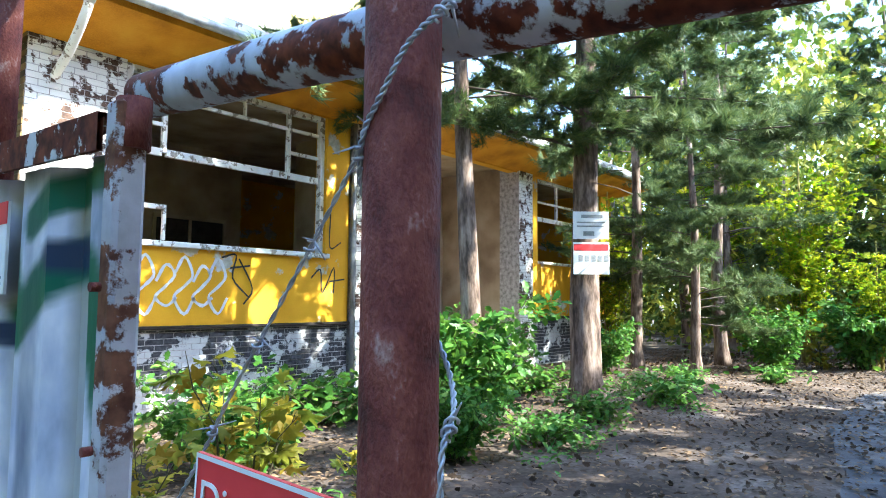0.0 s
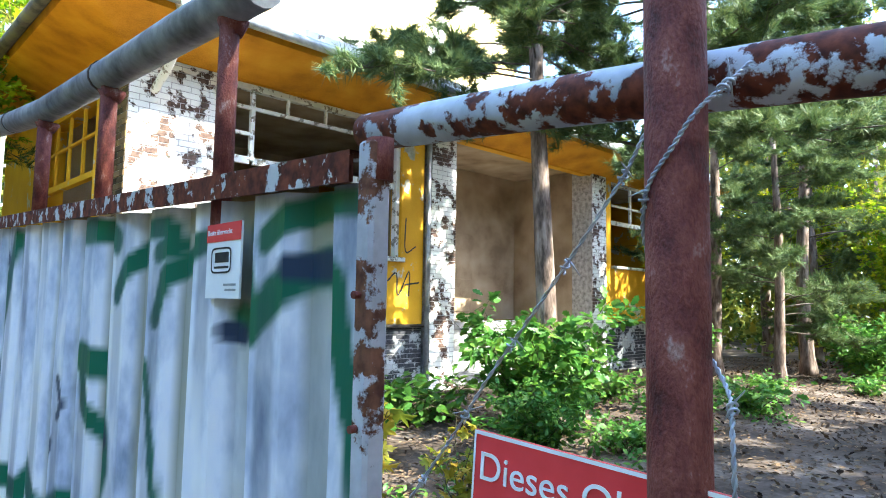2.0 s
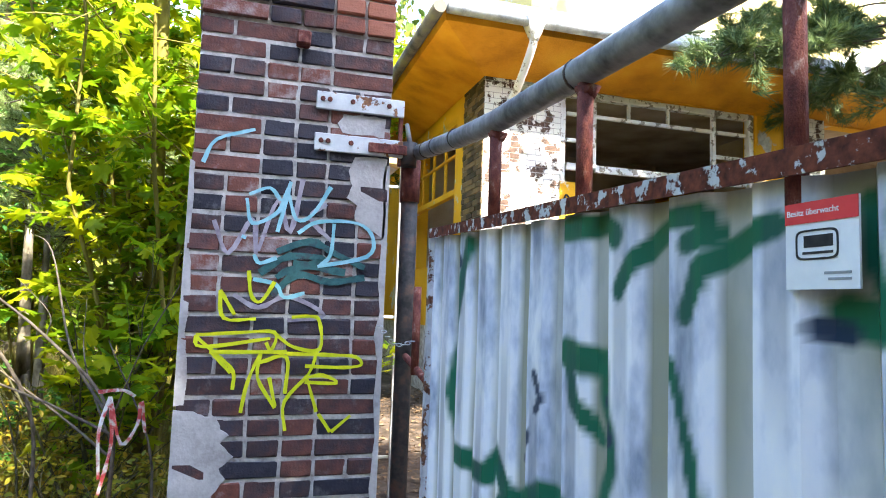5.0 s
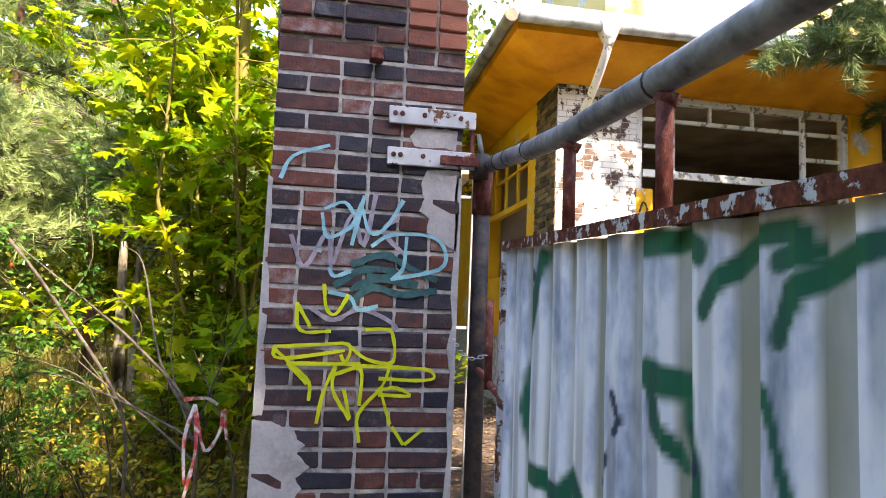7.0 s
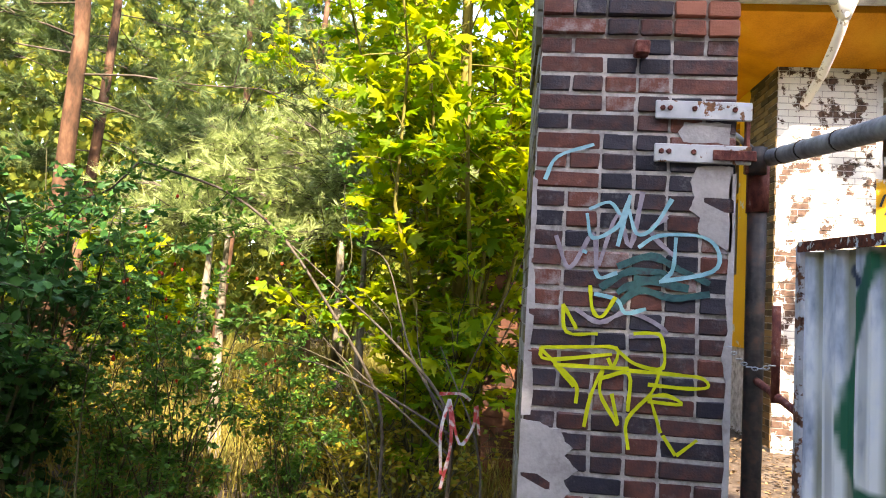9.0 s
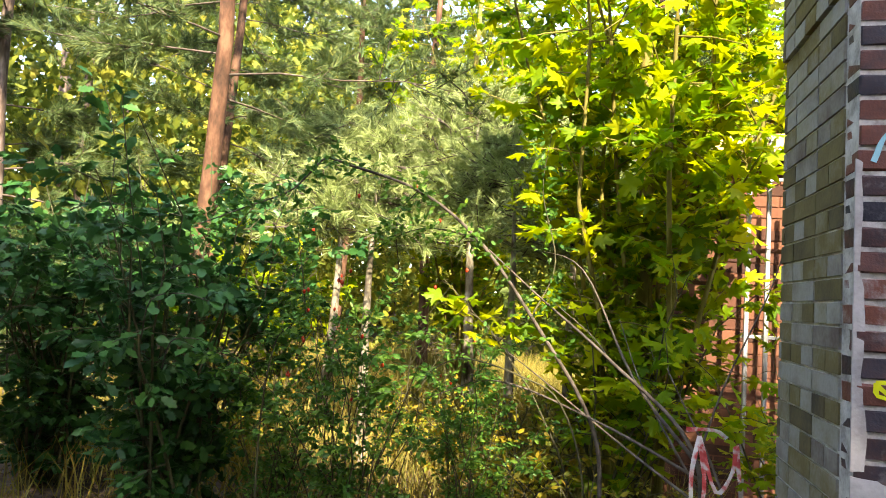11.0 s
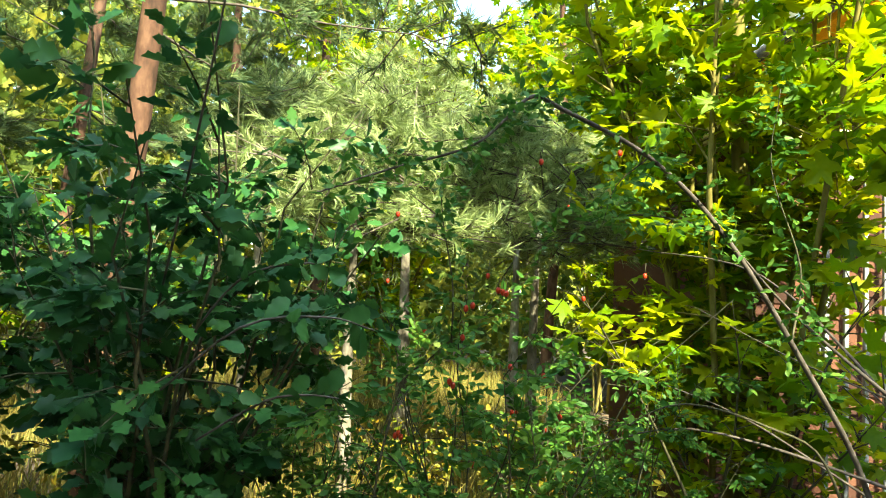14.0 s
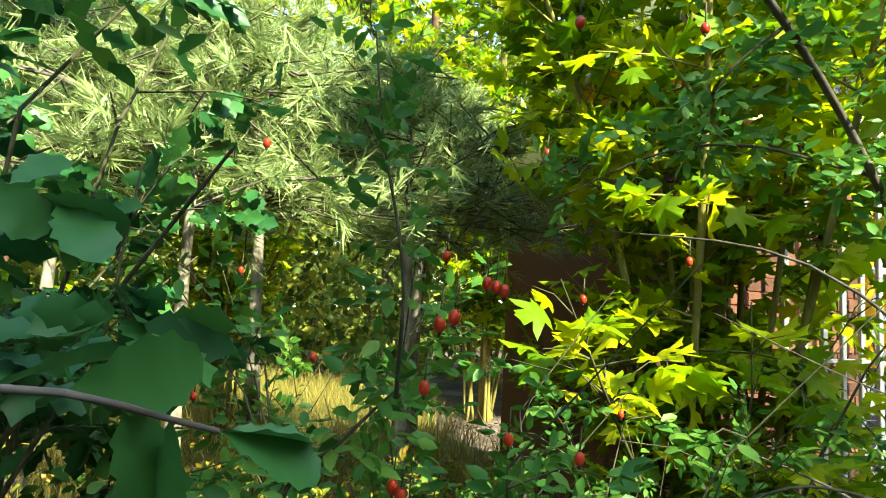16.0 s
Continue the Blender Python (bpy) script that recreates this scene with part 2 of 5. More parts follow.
M_SPRAYPALE = material("faded_pale_violet_spray_paint", [(0.2, 0.17, 0.22), (0.42, 0.38, 0.44)], 16, 0.6, 0.2)
M_SPRAYWHITE = material("silver_spray_paint", [(0.55, 0.55, 0.56), (0.7, 0.7, 0.7)], 16, 0.5, 0.2)
M_TAPE = material("red_white_tape_plastic", [(0.5, 0.05, 0.05), (0.6, 0.1, 0.1), (0.7, 0.68, 0.68), (0.75, 0.74, 0.74)], 14, 0.5, 0.1, translucent=0.3)


# ---- building blocks ----
def part(name, data, mat, parent=None, label=""):
    """Links a bmesh or a mesh as one object under parent."""
    me = data
    if isinstance(data, bmesh.types.BMesh):
        me = bpy.data.meshes.new(name)
        data.to_mesh(me)
        data.free()
    if not me.materials:
        me.materials.append(mat)
    ob = new(name, me)
    ob.parent = parent
    if label:
        ob["label"] = label
    return ob


def empty(name, at, label, category, group="", kind=""):
    ob = new(name)
    ob.location = at
    return tagged(ob, label, category, group, kind)


def box(x0, x1, y0, y1, z0, z1, bevel=0.0, bm=None):
    bm = bm or bmesh.new()
    r = bmesh.ops.create_cube(bm, size=1, matrix=Matrix.LocRotScale(((x0 + x1) / 2, (y0 + y1) / 2, (z0 + z1) / 2), None, (x1 - x0, y1 - y0, z1 - z0)))
    if bevel:
        es = list({e for v in r["verts"] for e in v.link_edges})
        bmesh.ops.bevel(bm, geom=es, offset=bevel, segments=1, affect="EDGES")
    return bm


def boxes(rows, bevel=0.0):
    bm = bmesh.new()
    for r in rows:
        box(*r, bevel=bevel, bm=bm)
    return bm


def tube(points, radii, sides=8, bm=None, cap=True, wobble=0.0, seed=0):
    """A round bar along points, tapering through radii."""
    bm = bm or bmesh.new()
    rnd = random.Random(seed)
    pts = [Vector(p) for p in points]
    if not hasattr(radii, "__len__"):
        radii = [radii] * len(pts)
    rings, n = [], len(pts)
    side = None
    for k, p in enumerate(pts):
        d = (pts[min(k + 1, n - 1)] - pts[max(k - 1, 0)]).normalized()
        if side is None:
            side = d.orthogonal().normalized()
        side = (side - d * side.dot(d)).normalized()
        up = d.cross(side)
        ring = []
        for j in range(sides):
            a = 2 * math.pi * j / sides
            r = radii[k] * (1 + wobble * (rnd.random() - 0.5))
            ring.append(bm.verts.new(p + (side * math.cos(a) + up * math.sin(a)) * r))
        rings.append(ring)
    for a, b in zip(rings, rings[1:]):
        for j in range(sides):
            f = bm.faces.new((a[j], a[(j + 1) % sides], b[(j + 1) % sides], b[j]))
            f.smooth = True
    if cap:
        bm.faces.new(rings[0][::-1]), bm.faces.new(rings[-1])
    return bm


def curve_points(points, steps=6):
    """A smooth line through points."""
    P = [Vector(p) for p in points]
    P = [P[0] * 2 - P[1], *P, P[-1] * 2 - P[-2]]
    out = []
    for k in range(1, len(P) - 2):
        for j in range(steps):
            t = j / steps
            a, b, c, d = P[k - 1:k + 3]
            out.append(0.5 * (2 * b + (c - a) * t + (2 * a - 5 * b + 4 * c - d) * t * t + (3 * b - a - 3 * c + d) * t ** 3))
    out.append(P[-2])
    return out


def ribbon(points, width, normal, bm=None):
    """A flat painted stroke along points."""
    bm = bm or bmesh.new()
    pts = curve_points(points, 4)
    nrm = Vector(normal)
    last = None
    n = len(pts)
    for k, p in enumerate(pts):
        d = (pts[min(k + 1, n - 1)] - pts[max(k - 1, 0)]).normalized()
        s = d.cross(nrm).normalized() * width / 2 * (0.8 + 0.4 * noise.noise(p * 30))
        pair = (bm.verts.new(p + s), bm.verts.new(p - s))
        if last:
            bm.faces.new((last[0], last[1], pair[1], pair[0]))
        last = pair
    return bm


def text_mesh(words, size):
    c = bpy.data.curves.new("words", "FONT")
    c.body, c.size, c.align_x, c.align_y = words, size, "LEFT", "TOP"
    c.extrude = 0.0004
    ob = new("words", c)
    me = bpy.data.meshes.new_from_object(ob.evaluated_get(bpy.context.evaluated_depsgraph_get()))
    bpy.data.objects.remove(ob)
    bpy.data.curves.remove(c)
    return me


# ---- leaves by the thousand ----
def leaf_outline(kind):
    """Vertices (length along x, unit size) and faces of one leaf."""
    if kind == "maple":
        tips = [(0.0, -0.02), (-0.06, -0.2), (0.03, -0.44), (0.22, -0.27), (0.4, -0.42), (0.56, -0.56), (0.56, -0.34), (0.48, -0.16), (0.74, -0.2), (0.8, -0.08), (1.0, 0.0)]
        rim = tips + [(x, -y) for x, y in reversed(tips[1:-1])]
        v = [(0.3, 0, 0)] + [(x, y, -0.25 * abs(y) + 0.06 * math.sin(7 * x)) for x, y in rim]
        return v, [(0, k, k % len(rim) + 1) for k in range(1, len(rim) + 1)]
    if kind == "lobed":
        tips = [(0.0, -0.03), (0.2, -0.2), (0.3, -0.14), (0.48, -0.3), (0.58, -0.2), (0.75, -0.26), (0.82, -0.15), (1.0, 0.0)]
        rim = tips + [(x, -y) for x, y in reversed(tips[1:-1])]
        v = [(0.5, 0, 0)] + [(x, y, 0.3 * abs(y) - 0.1 * x * x) for x, y in rim]
        return v, [(0, k, k % len(rim) + 1) for k in range(1, len(rim) + 1)]
    if kind == "broad":
        half = [(0.0, 0.0), (0.1, -0.06), (0.22, -0.17), (0.3, -0.16), (0.4, -0.27), (0.48, -0.25), (0.6, -0.33), (0.68, -0.28), (0.8, -0.31), (0.87, -0.2), (0.96, -0.16), (1.0, 0.0)]
        n = len(half)
        v = [(x, 0, -0.12 * x * x) for x, y in half] + [(x, y, 0.25 * abs(y) - 0.12 * x * x + 0.02 * math.sin(20 * x)) for x, y in half[1:-1]] + [(x, -y, 0.25 * abs(y) - 0.12 * x * x - 0.02 * math.sin(17 * x)) for x, y in half[1:-1]]
        f = []
        for o, turn in ((n - 1, 1), (2 * n - 3, -1)):
            edge = [0] + [o + k for k in range(1, n - 1)] + [n - 1]
            for k in range(n - 1):
                q = list(dict.fromkeys((k, edge[k], edge[k + 1], k + 1)))
                f.append(tuple(q[::turn]))
        return v, f
    if kind == "oval":
        v = [(0, 0, 0), (0.3, -0.24, 0.06), (0.7, -0.2, 0.04), (1, 0, -0.08), (0.7, 0.2, 0.04), (0.3, 0.24, 0.06), (0.5, 0, 0)]
        return v, [(6, 0, 1), (6, 1, 2), (6, 2, 3), (6, 3, 4), (6, 4, 5), (6, 5, 0)]
    if kind == "blade":
        v = [(0, -0.009, 0), (0, 0.009, 0), (0.5, 0.007, 0.09), (0.5, -0.007, 0.09), (1, 0, -0.05)]
        return v, [(0, 1, 2, 3), (3, 2, 4)]
    v, f = [], []
    rnd = random.Random(5)
    for k in range(14):
        a = 2 * math.pi * k / 14 + rnd.random()
        s = rnd.uniform(0.2, 0.75)
        d = Vector((math.sqrt(1 - s * s), s * math.cos(a), s * math.sin(a)))
        w = Vector((-d.y, d.x, 0)).normalized() * 0.034
        b = Vector((rnd.uniform(-0.5, 0.25), 0, 0))
        tip = b + d * rnd.uniform(0.75, 1.0)
        v += [tuple(b - w), tuple(b + w), tuple(tip)]
        f.append((3 * k, 3 * k + 1, 3 * k + 2))
    return v, f


def scatter(name, kind, places, ways, sizes, mat, flat=0.5, seed=1):
    """One mesh of many leaves: at places, pointing along ways; flat: how level their faces lie."""
    rng = np.random.default_rng(seed)
    v, f = leaf_outline(kind)
    v = np.array(v)
    P, D, S = np.asarray(places, float), np.asarray(ways, float), np.asarray(sizes, float)
    n = len(P)
    D = D / (np.linalg.norm(D, axis=1, keepdims=True) + 1e-9)
    up = rng.normal(size=(n, 3)) * (1 - flat) + np.array((0, 0, 1.0)) * flat
    side = np.cross(up, D)
    side /= np.linalg.norm(side, axis=1, keepdims=True) + 1e-9
    top = np.cross(D, side)
    out = P[:, None] + S[:, None, None] * (v[None, :, :1] * D[:, None] + v[None, :, 1:2] * side[:, None] + v[None, :, 2:] * top[:, None])
    loops = np.concatenate([np.array(q) for q in f])
    lens = np.array([len(q) for q in f])
    allv = out.reshape(-1, 3)
    alll = (loops[None] + (np.arange(n) * len(v))[:, None]).ravel()
    counts = np.tile(lens, n)
    me = bpy.data.meshes.new(name)
    me.vertices.add(len(allv)), me.loops.add(len(alll)), me.polygons.add(len(counts))
    me.vertices.foreach_set("co", allv.ravel().astype(np.float32))
    me.loops.foreach_set("vertex_index", alll.astype(np.int32))
    me.polygons.foreach_set("loop_start", np.concatenate(([0], np.cumsum(counts)[:-1])).astype(np.int32))
    me.update(calc_edges=True)
    me.materials.append(mat)
    return me


def pine(name, height, r, base, limbs, spread, seed, label, needles=None, tuft=0.16, tufts=14, bare=0.0, bark=None):
    """A pine: tapered trunk, drooping limbs with side twigs, and needle tufts on the twigs."""
    rnd = random.Random(seed)
    tree = empty(name, (0, 0, 0), label, "tree")
    lean = Vector((rnd.uniform(-0.03, 0.03), rnd.uniform(-0.03, 0.03), 0))
    at = lambda z: Vector((lean.x * z + 0.06 * math.sin(z * 0.9 + seed), lean.y * z + 0.06 * math.cos(z * 0.7 + seed) - 0.06, z))
    zs = [-0.1, 0.1, 0.4] + [height * k / 9 for k in range(1, 10)]
    radius = lambda z: r * max(0.06, (1 - z / height) ** 0.8) * (1 + 0.35 * max(0, 1 - z / 0.4))
    part("trunk", tube([at(z) for z in zs], [radius(max(z, 0)) for z in zs], 12, wobble=0.12, seed=seed), bark or M_BARK, tree)
    wood = bmesh.new()
    P, D, S = [], [], []
    for k in range(limbs):
        f = (k + rnd.random()) / limbs
        z = base + (height * 0.97 - base) * f
        a = rnd.uniform(0, 2 * math.pi)
        length = spread * (1 - 0.75 * f) * rnd.uniform(0.6, 1.1)
        rise = rnd.uniform(-0.12, 0.3) + 0.35 * f
        o = at(z)
        out = Vector((math.cos(a), math.sin(a), 0))
        pts = [o + out * length * t + Vector((0, 0, length * (rise * t - 0.35 * t * t + 0.22 * t ** 3))) + Vector((rnd.uniform(-1, 1), rnd.uniform(-1, 1), rnd.uniform(-1, 1))) * 0.04 * length * t for t in (0, 0.25, 0.5, 0.75, 1.0)]
        lr = max(0.006, radius(z) * 0.17)
        tube(pts, [lr, lr * 0.8, lr * 0.6, lr * 0.4, lr * 0.2], 5, wood)
        if rnd.random() < bare * (1 - f):
            continue
        for j in range(int(6 + 7 * length)):
            t = rnd.uniform(0.3, 1.0)
            q = t * 4
            i = min(3, int(q))
            b = pts[i].lerp(pts[i + 1], q - i)
            tw = (out * rnd.uniform(0.2, 1) + Vector((rnd.uniform(-1, 1), rnd.uniform(-1, 1), rnd.uniform(-0.35, 0.5)))).normalized() * rnd.uniform(0.25, 0.6) * (0.5 + 0.5 * length / spread)
            tube([b, b + tw * 0.6, b + tw], [0.007, 0.005, 0.003], 3, wood, cap=False)
            for m in range(tufts):
                u = 0.25 + 0.8 * (m + rnd.random()) / tufts
                P.append(b + tw * u + Vector((rnd.gauss(0, 1), rnd.gauss(0, 1), rnd.gauss(0, 1))) * 0.035)
                D.append(tw.normalized() + Vector((rnd.gauss(0, 1), rnd.gauss(0, 1), rnd.gauss(0.3, 1))) * 0.55)
                S.append(tuft * rnd.uniform(0.7, 1.2))
    part("branchwork", wood, M_TWIG, tree)
    part("crown", scatter("crown", "tuft", P, D, S, needles or M_NEEDLE, 0.3, seed), M_NEEDLE, tree)
    return tree


def shrub(name, height, spread, stems, leaves, kind, size, mat, seed, label, category="shrub", flat=0.55, stem_r=0.012, low=0.15, bark=None, bend=0.35, twiggy=9):
    """A broadleaved shrub or sapling: bent stems with side twigs that carry the leaves."""
    rnd = random.Random(seed)
    bush = empty(name, (0, 0, 0), label, category)
    wood = bmesh.new()
    twigs = []
    for k in range(stems):
        a = 2 * math.pi * (k + rnd.random()) / stems
        reach = spread * rnd.uniform(0.25, 1.0)
        h = height * rnd.uniform(0.65, 1.0)
        base = Vector((rnd.uniform(-1, 1), rnd.uniform(-1, 1), 0)) * min(0.15, spread * 0.15)
        out = Vector((math.cos(a), math.sin(a), 0))
        pts = [base + out * reach * t ** (1 + bend) + Vector((0, 0, h * (t - 0.18 * t * t * bend * 2) - 0.05 * (1 - t))) + Vector((rnd.gauss(0, 1), rnd.gauss(0, 1), 0)) * 0.03 * h * t for t in (0, 0.2, 0.4, 0.6, 0.8, 1.0)]
        tube(pts, [stem_r * s for s in (1, 0.85, 0.7, 0.52, 0.35, 0.18)], 6, wood, cap=False)
        for j in range(twiggy):
            t = rnd.uniform(low, 1.0) * 5
            i = min(4, int(t))
            b = pts[i].lerp(pts[i + 1], t - i)
            w = Vector((rnd.gauss(0, 1), rnd.gauss(0, 1), rnd.gauss(0.25, 0.5))).normalized() * rnd.uniform(0.12, 0.34) * spread
            tube([b, b + w * 0.5 + Vector((0, 0, 0.02)), b + w], [stem_r * 0.35, stem_r * 0.25, stem_r * 0.12], 3, wood, cap=False)
            twigs.append((b, w))
    P, D, S = [], [], []
    for k in range(leaves):
        b, w = rnd.choice(twigs)
        p = b + w * rnd.uniform(0.15, 1.05)
        d = Vector((rnd.gauss(0, 1), rnd.gauss(0, 1), rnd.gauss(-0.25, 0.5))) + w.normalized() * 0.8
        s = size * rnd.uniform(0.55, 1.15)
        P.append(p + d.normalized() * s * rnd.uniform(0.1, 0.7)), D.append(d), S.append(s)
    part("stem", wood, bark or M_STEM, bush)
    part("foliage", scatter("foliage", kind, P, D, S, mat, flat, seed), mat, bush)
    return bush


def put(thing, x, y, turn=0, scale=1.0, z=0.0):
    thing.location, thing.rotation_euler, thing.scale = (x, y, z), (0, 0, radians(turn)), (scale,) * 3
    return thing


def again(thing, x, y, turn=0, scale=1.0, label=""):
    c = copy_thing(thing, pose(x, y, 0, 0, 0, turn))
    c.scale = (scale,) * 3
    if label:
        c["label"] = label
    return c


# ---- ground ----
def make_ground():
    bm = bmesh.new()
    near = [-40 + 0.8 * k for k in range(101)]
    line = [-1500, -400, -120, *near, 120, 400, 1500]
    grid = [[bm.verts.new((x, y, 0.0)) for x in line] for y in line]
    for row in grid:
        for v in row:
            if abs(v.co.x) < 60 and abs(v.co.y) < 60:
                v.co.z = 0.05 * noise.noise(v.co * 0.5) + 0.03 * noise.noise(v.co * 1.7) - 0.03
    for a, b in zip(grid, grid[1:]):
        for k in range(len(line) - 1):
            f = bm.faces.new((a[k], a[k + 1], b[k + 1], b[k]))
            f.smooth = True
    tagged(part("ground", bm, M_GROUND), "sandy forest floor with needles and dry litter", "ground", kind="structure")


make_ground()


def asphalt_patch():
    bm = bmesh.new()
    n = 160
    mid = bm.verts.new((11.5, -3.6, 0.035))
    rim = []
    for k in range(n):
        a = 2 * math.pi * k / n
        r = 1 + 0.18 * noise.noise(Vector((math.cos(a) * 2, math.sin(a) * 2, 3))) + 0.08 * noise.noise(Vector((math.cos(a) * 9, math.sin(a) * 9, 1)))
        rim.append(bm.verts.new((11.5 + 7.5 * r * math.cos(a), -3.6 + 2.3 * r * math.sin(a), -0.01)))
    for k in range(n):
        bm.faces.new((mid, rim[k], rim[(k + 1) % n]))
    tagged(part("road", bm, M_ASPHALT), "worn grey asphalt drive strewn with needles", "road", kind="structure")


asphalt_patch()


# ---- yellow building ----
def window_bars(parent, x0, x1, z0, z1, y, cols, rows_at, missing, seed):
    """Peeling wooden window: frame and the glazing bars that are left."""
    rnd = random.Random(seed)
    win = part("window", boxes([(x0, x0 + 0.09, y, y + 0.12, z0, z1), (x1 - 0.09, x1, y, y + 0.12, z0, z1), (x0 + 0.09, x1 - 0.09, y, y + 0.12, z1 - 0.09, z1)], 0.008), M_WHITEPAINT, parent, "empty window with flaking white bars")
    for c in cols:
        part("mullion", box(c - 0.035, c + 0.035, y + 0.02, y + 0.09, rows_at[0], z1 - 0.09, 0.006), M_WHITEPAINT, win)
    for k, z in enumerate(rows_at):
        xs = [x0 + 0.09, *cols, x1 - 0.09]
        for i in range(len(xs) - 1):
            if (k, i) in missing:
                continue
            w = 0.055 if k == 0 else 0.028
            part("glazing_bar", box(xs[i] + 0.03, xs[i + 1] - 0.03, y + 0.025, y + 0.08, z - w, z + w, 0.005), M_WHITEPAINT, win)
    return win


def bricks_on(parent, x0, x1, y, z0, z1, mat, name="brick", course=0.085, length=0.27):
    """Bricks standing 6 mm proud of a wall that faces -y, joined as one part."""
    bm = bmesh.new()
    rnd = random.Random(int(x0 * 10))
    k, z = 0, z0
    while z < z1 - 0.03:
        x = x0 - (length / 2 if k % 2 else 0)
        while x < x1:
            a, b = max(x, x0) + 0.006, min(x + length, x1) - 0.006
            if b - a > 0.03:
                d = rnd.uniform(0.004, 0.012)
                box(a, b, y - d, y + 0.05, z + 0.006, min(z + course, z1) - 0.006, bm=bm)
            x += length
        z, k = z + course, k + 1
    return tagged(part(name, bm, mat, parent), kind="stuff")


def yellow_building():
    b = empty("building", (2.5, 5.88, 0), "abandoned yellow single-storey building with empty windows and peeling paint", "building")
    b.location = (0, 0, 0)
    Y = 5.88
    for row in [(3.7, 7.75, Y + 0.02, Y + 0.4, -0.1, 1.16), (13.3, 18.5, Y + 0.02, Y + 0.4, -0.1, 1.16), (2.52, 2.9, Y + 0.9, 13, -0.1, 1.16)]:
        part("base_wall", box(*row), M_MORTAR, b, "dark brick base with worn whitewash")
    bricks_on(b, 3.7, 7.75, Y + 0.02, 0.0, 1.14, M_BASEBRICK, "base_bricks")
    bricks_on(b, 13.3, 18.5, Y + 0.02, 0.0, 1.14, M_BASEBRICK, "base_bricks")
    for row in [(3.7, 7.75, Y - 0.07, Y + 0.05, 1.15, 1.2), (13.9, 18.5, Y - 0.07, Y + 0.05, 1.15, 1.2)]:
        part("ledge", box(*row, bevel=0.01), M_DARK, b)
    for row in [(3.7, 7.74, Y, Y + 0.3, 1.2, 2.3), (7.2, 7.74, Y, Y + 0.3, 2.3, 4.8), (3.7, 3.95, Y + 0.005, Y + 0.3, 2.3, 3.4)]:
        part("panel_wall", box(*row), M_YELLOW, b, "bright yellow painted panel under the window")
    for row in [(13.9, 18.5, Y, Y + 0.3, 1.2, 2.55), (13.9, 14.25, Y, Y + 0.3, 2.55, 4.8), (17.9, 18.5, Y, Y + 0.3, 2.55, 4.8)]:
        part("panel_wall", box(*row), M_YELLOW, b)
    part("window_sill", box(3.72, 7.25, Y - 0.08, Y + 0.3, 2.3, 2.38, 0.01), M_WHITEPAINT, b)
    part("window_sill", box(14.25, 17.9, Y - 0.08, Y + 0.3, 2.55, 2.62, 0.01), M_WHITEPAINT, b)
    window_bars(b, 3.72, 7.2, 2.38, 4.8, Y + 0.06, (4.3, 6.45), (3.65, 4.05, 4.45), {(1, 1)}, 1)
    for x in (4.9, 5.6):
        part("glazing_bar", box(x - 0.02, x + 0.02, Y + 0.08, Y + 0.14, 4.48, 4.72, 0.005), M_WHITEPAINT, b)
    part("casement_stub", boxes([(3.85, 4.35, Y + 0.05, Y + 0.1, 2.83, 2.9), (4.3, 4.35, Y + 0.05, Y + 0.1, 2.4, 2.83)], 0.005), M_WHITEPAINT, b)
    window_bars(b, 14.25, 17.9, 2.62, 4.8, Y + 0.06, (15.4, 16.6), (3.75, 4.2), {(1, 2)}, 2)
    # columns of brick, whitewashed on the front
    part("column", box(2.5, 3.7, Y + 0.01, Y + 0.9, -0.1, 4.95), M_MORTAR, b)
    bricks_on(b, 2.5, 3.7, Y + 0.01, 0.0, 4.95, M_WHITEBRICK, "column_bricks")
    bm = bmesh.new()
    for k in range(58):
        for j in range(4):
            y0 = Y + 0.02 + j * 0.25 - (0.12 if k % 2 else 0)
            a, c = max(y0, Y + 0.01), min(y0 + 0.24, Y + 0.9)
            if c - a > 0.03:
                box(2.49 - 0.006 * ((k + j) % 2), 2.55, a, c, k * 0.085 + 0.006, k * 0.085 + 0.079, bm=bm)
    tagged(part("column_side_bricks", bm, M_WALLBRICK, b), kind="stuff")
    part("column", box(7.85, 8.5, Y - 0.08, Y + 0.5, -0.1, 4.95), M_MORTAR, b)
    bricks_on(b, 7.85, 8.5, Y - 0.08, 0.0, 4.95, M_WHITEBRICK, "column_bricks")
    part("column", box(13.25, 13.88, Y - 0.08, Y + 0.5, -0.1, 4.95), M_MORTAR, b)
    bricks_on(b, 13.25, 13.88, Y - 0.08, 0.0, 4.95, M_WHITEBRICK, "column_bricks")
    part("downpipe", tube([(7.79, Y - 0.07, 0), (7.79, Y - 0.07, 4.8)], 0.045, 10), M_ZINC, b)
    part("downpipe", tube([(18.6, Y - 0.07, 0), (18.6, Y - 0.07, 4.8)], 0.06, 10), M_ZINC, b)
    # porch between the columns
    for k in range(6):
        part("step", box(8.5, 13.25, Y + 0.1 + 0.3 * k, Y + 2.2, 0.2 * k, 0.2 * k + 0.195, 0.012), M_STEP, b)
    for row in [(8.5, 13.3, Y + 2.4, Y + 2.6, 1.2, 5.0), (8.42, 8.5, Y + 0.5, Y + 2.4, 0.0, 5.0), (13.3, 13.4, Y + 0.5, Y + 2.4, 0.0, 5.0)]:
        part("porch_wall", box(*row), M_INTERIOR, b, "brown stained porch wall")
    part("porch_door", boxes([(10.2, 11.6, Y + 2.36, Y + 2.4, 1.2, 3.3), (10.25, 10.85, Y + 2.33, Y + 2.36, 1.4, 2.2), (10.95, 11.55, Y + 2.33, Y + 2.36, 1.4, 2.2)], 0.01), M_INTERIOR, b)
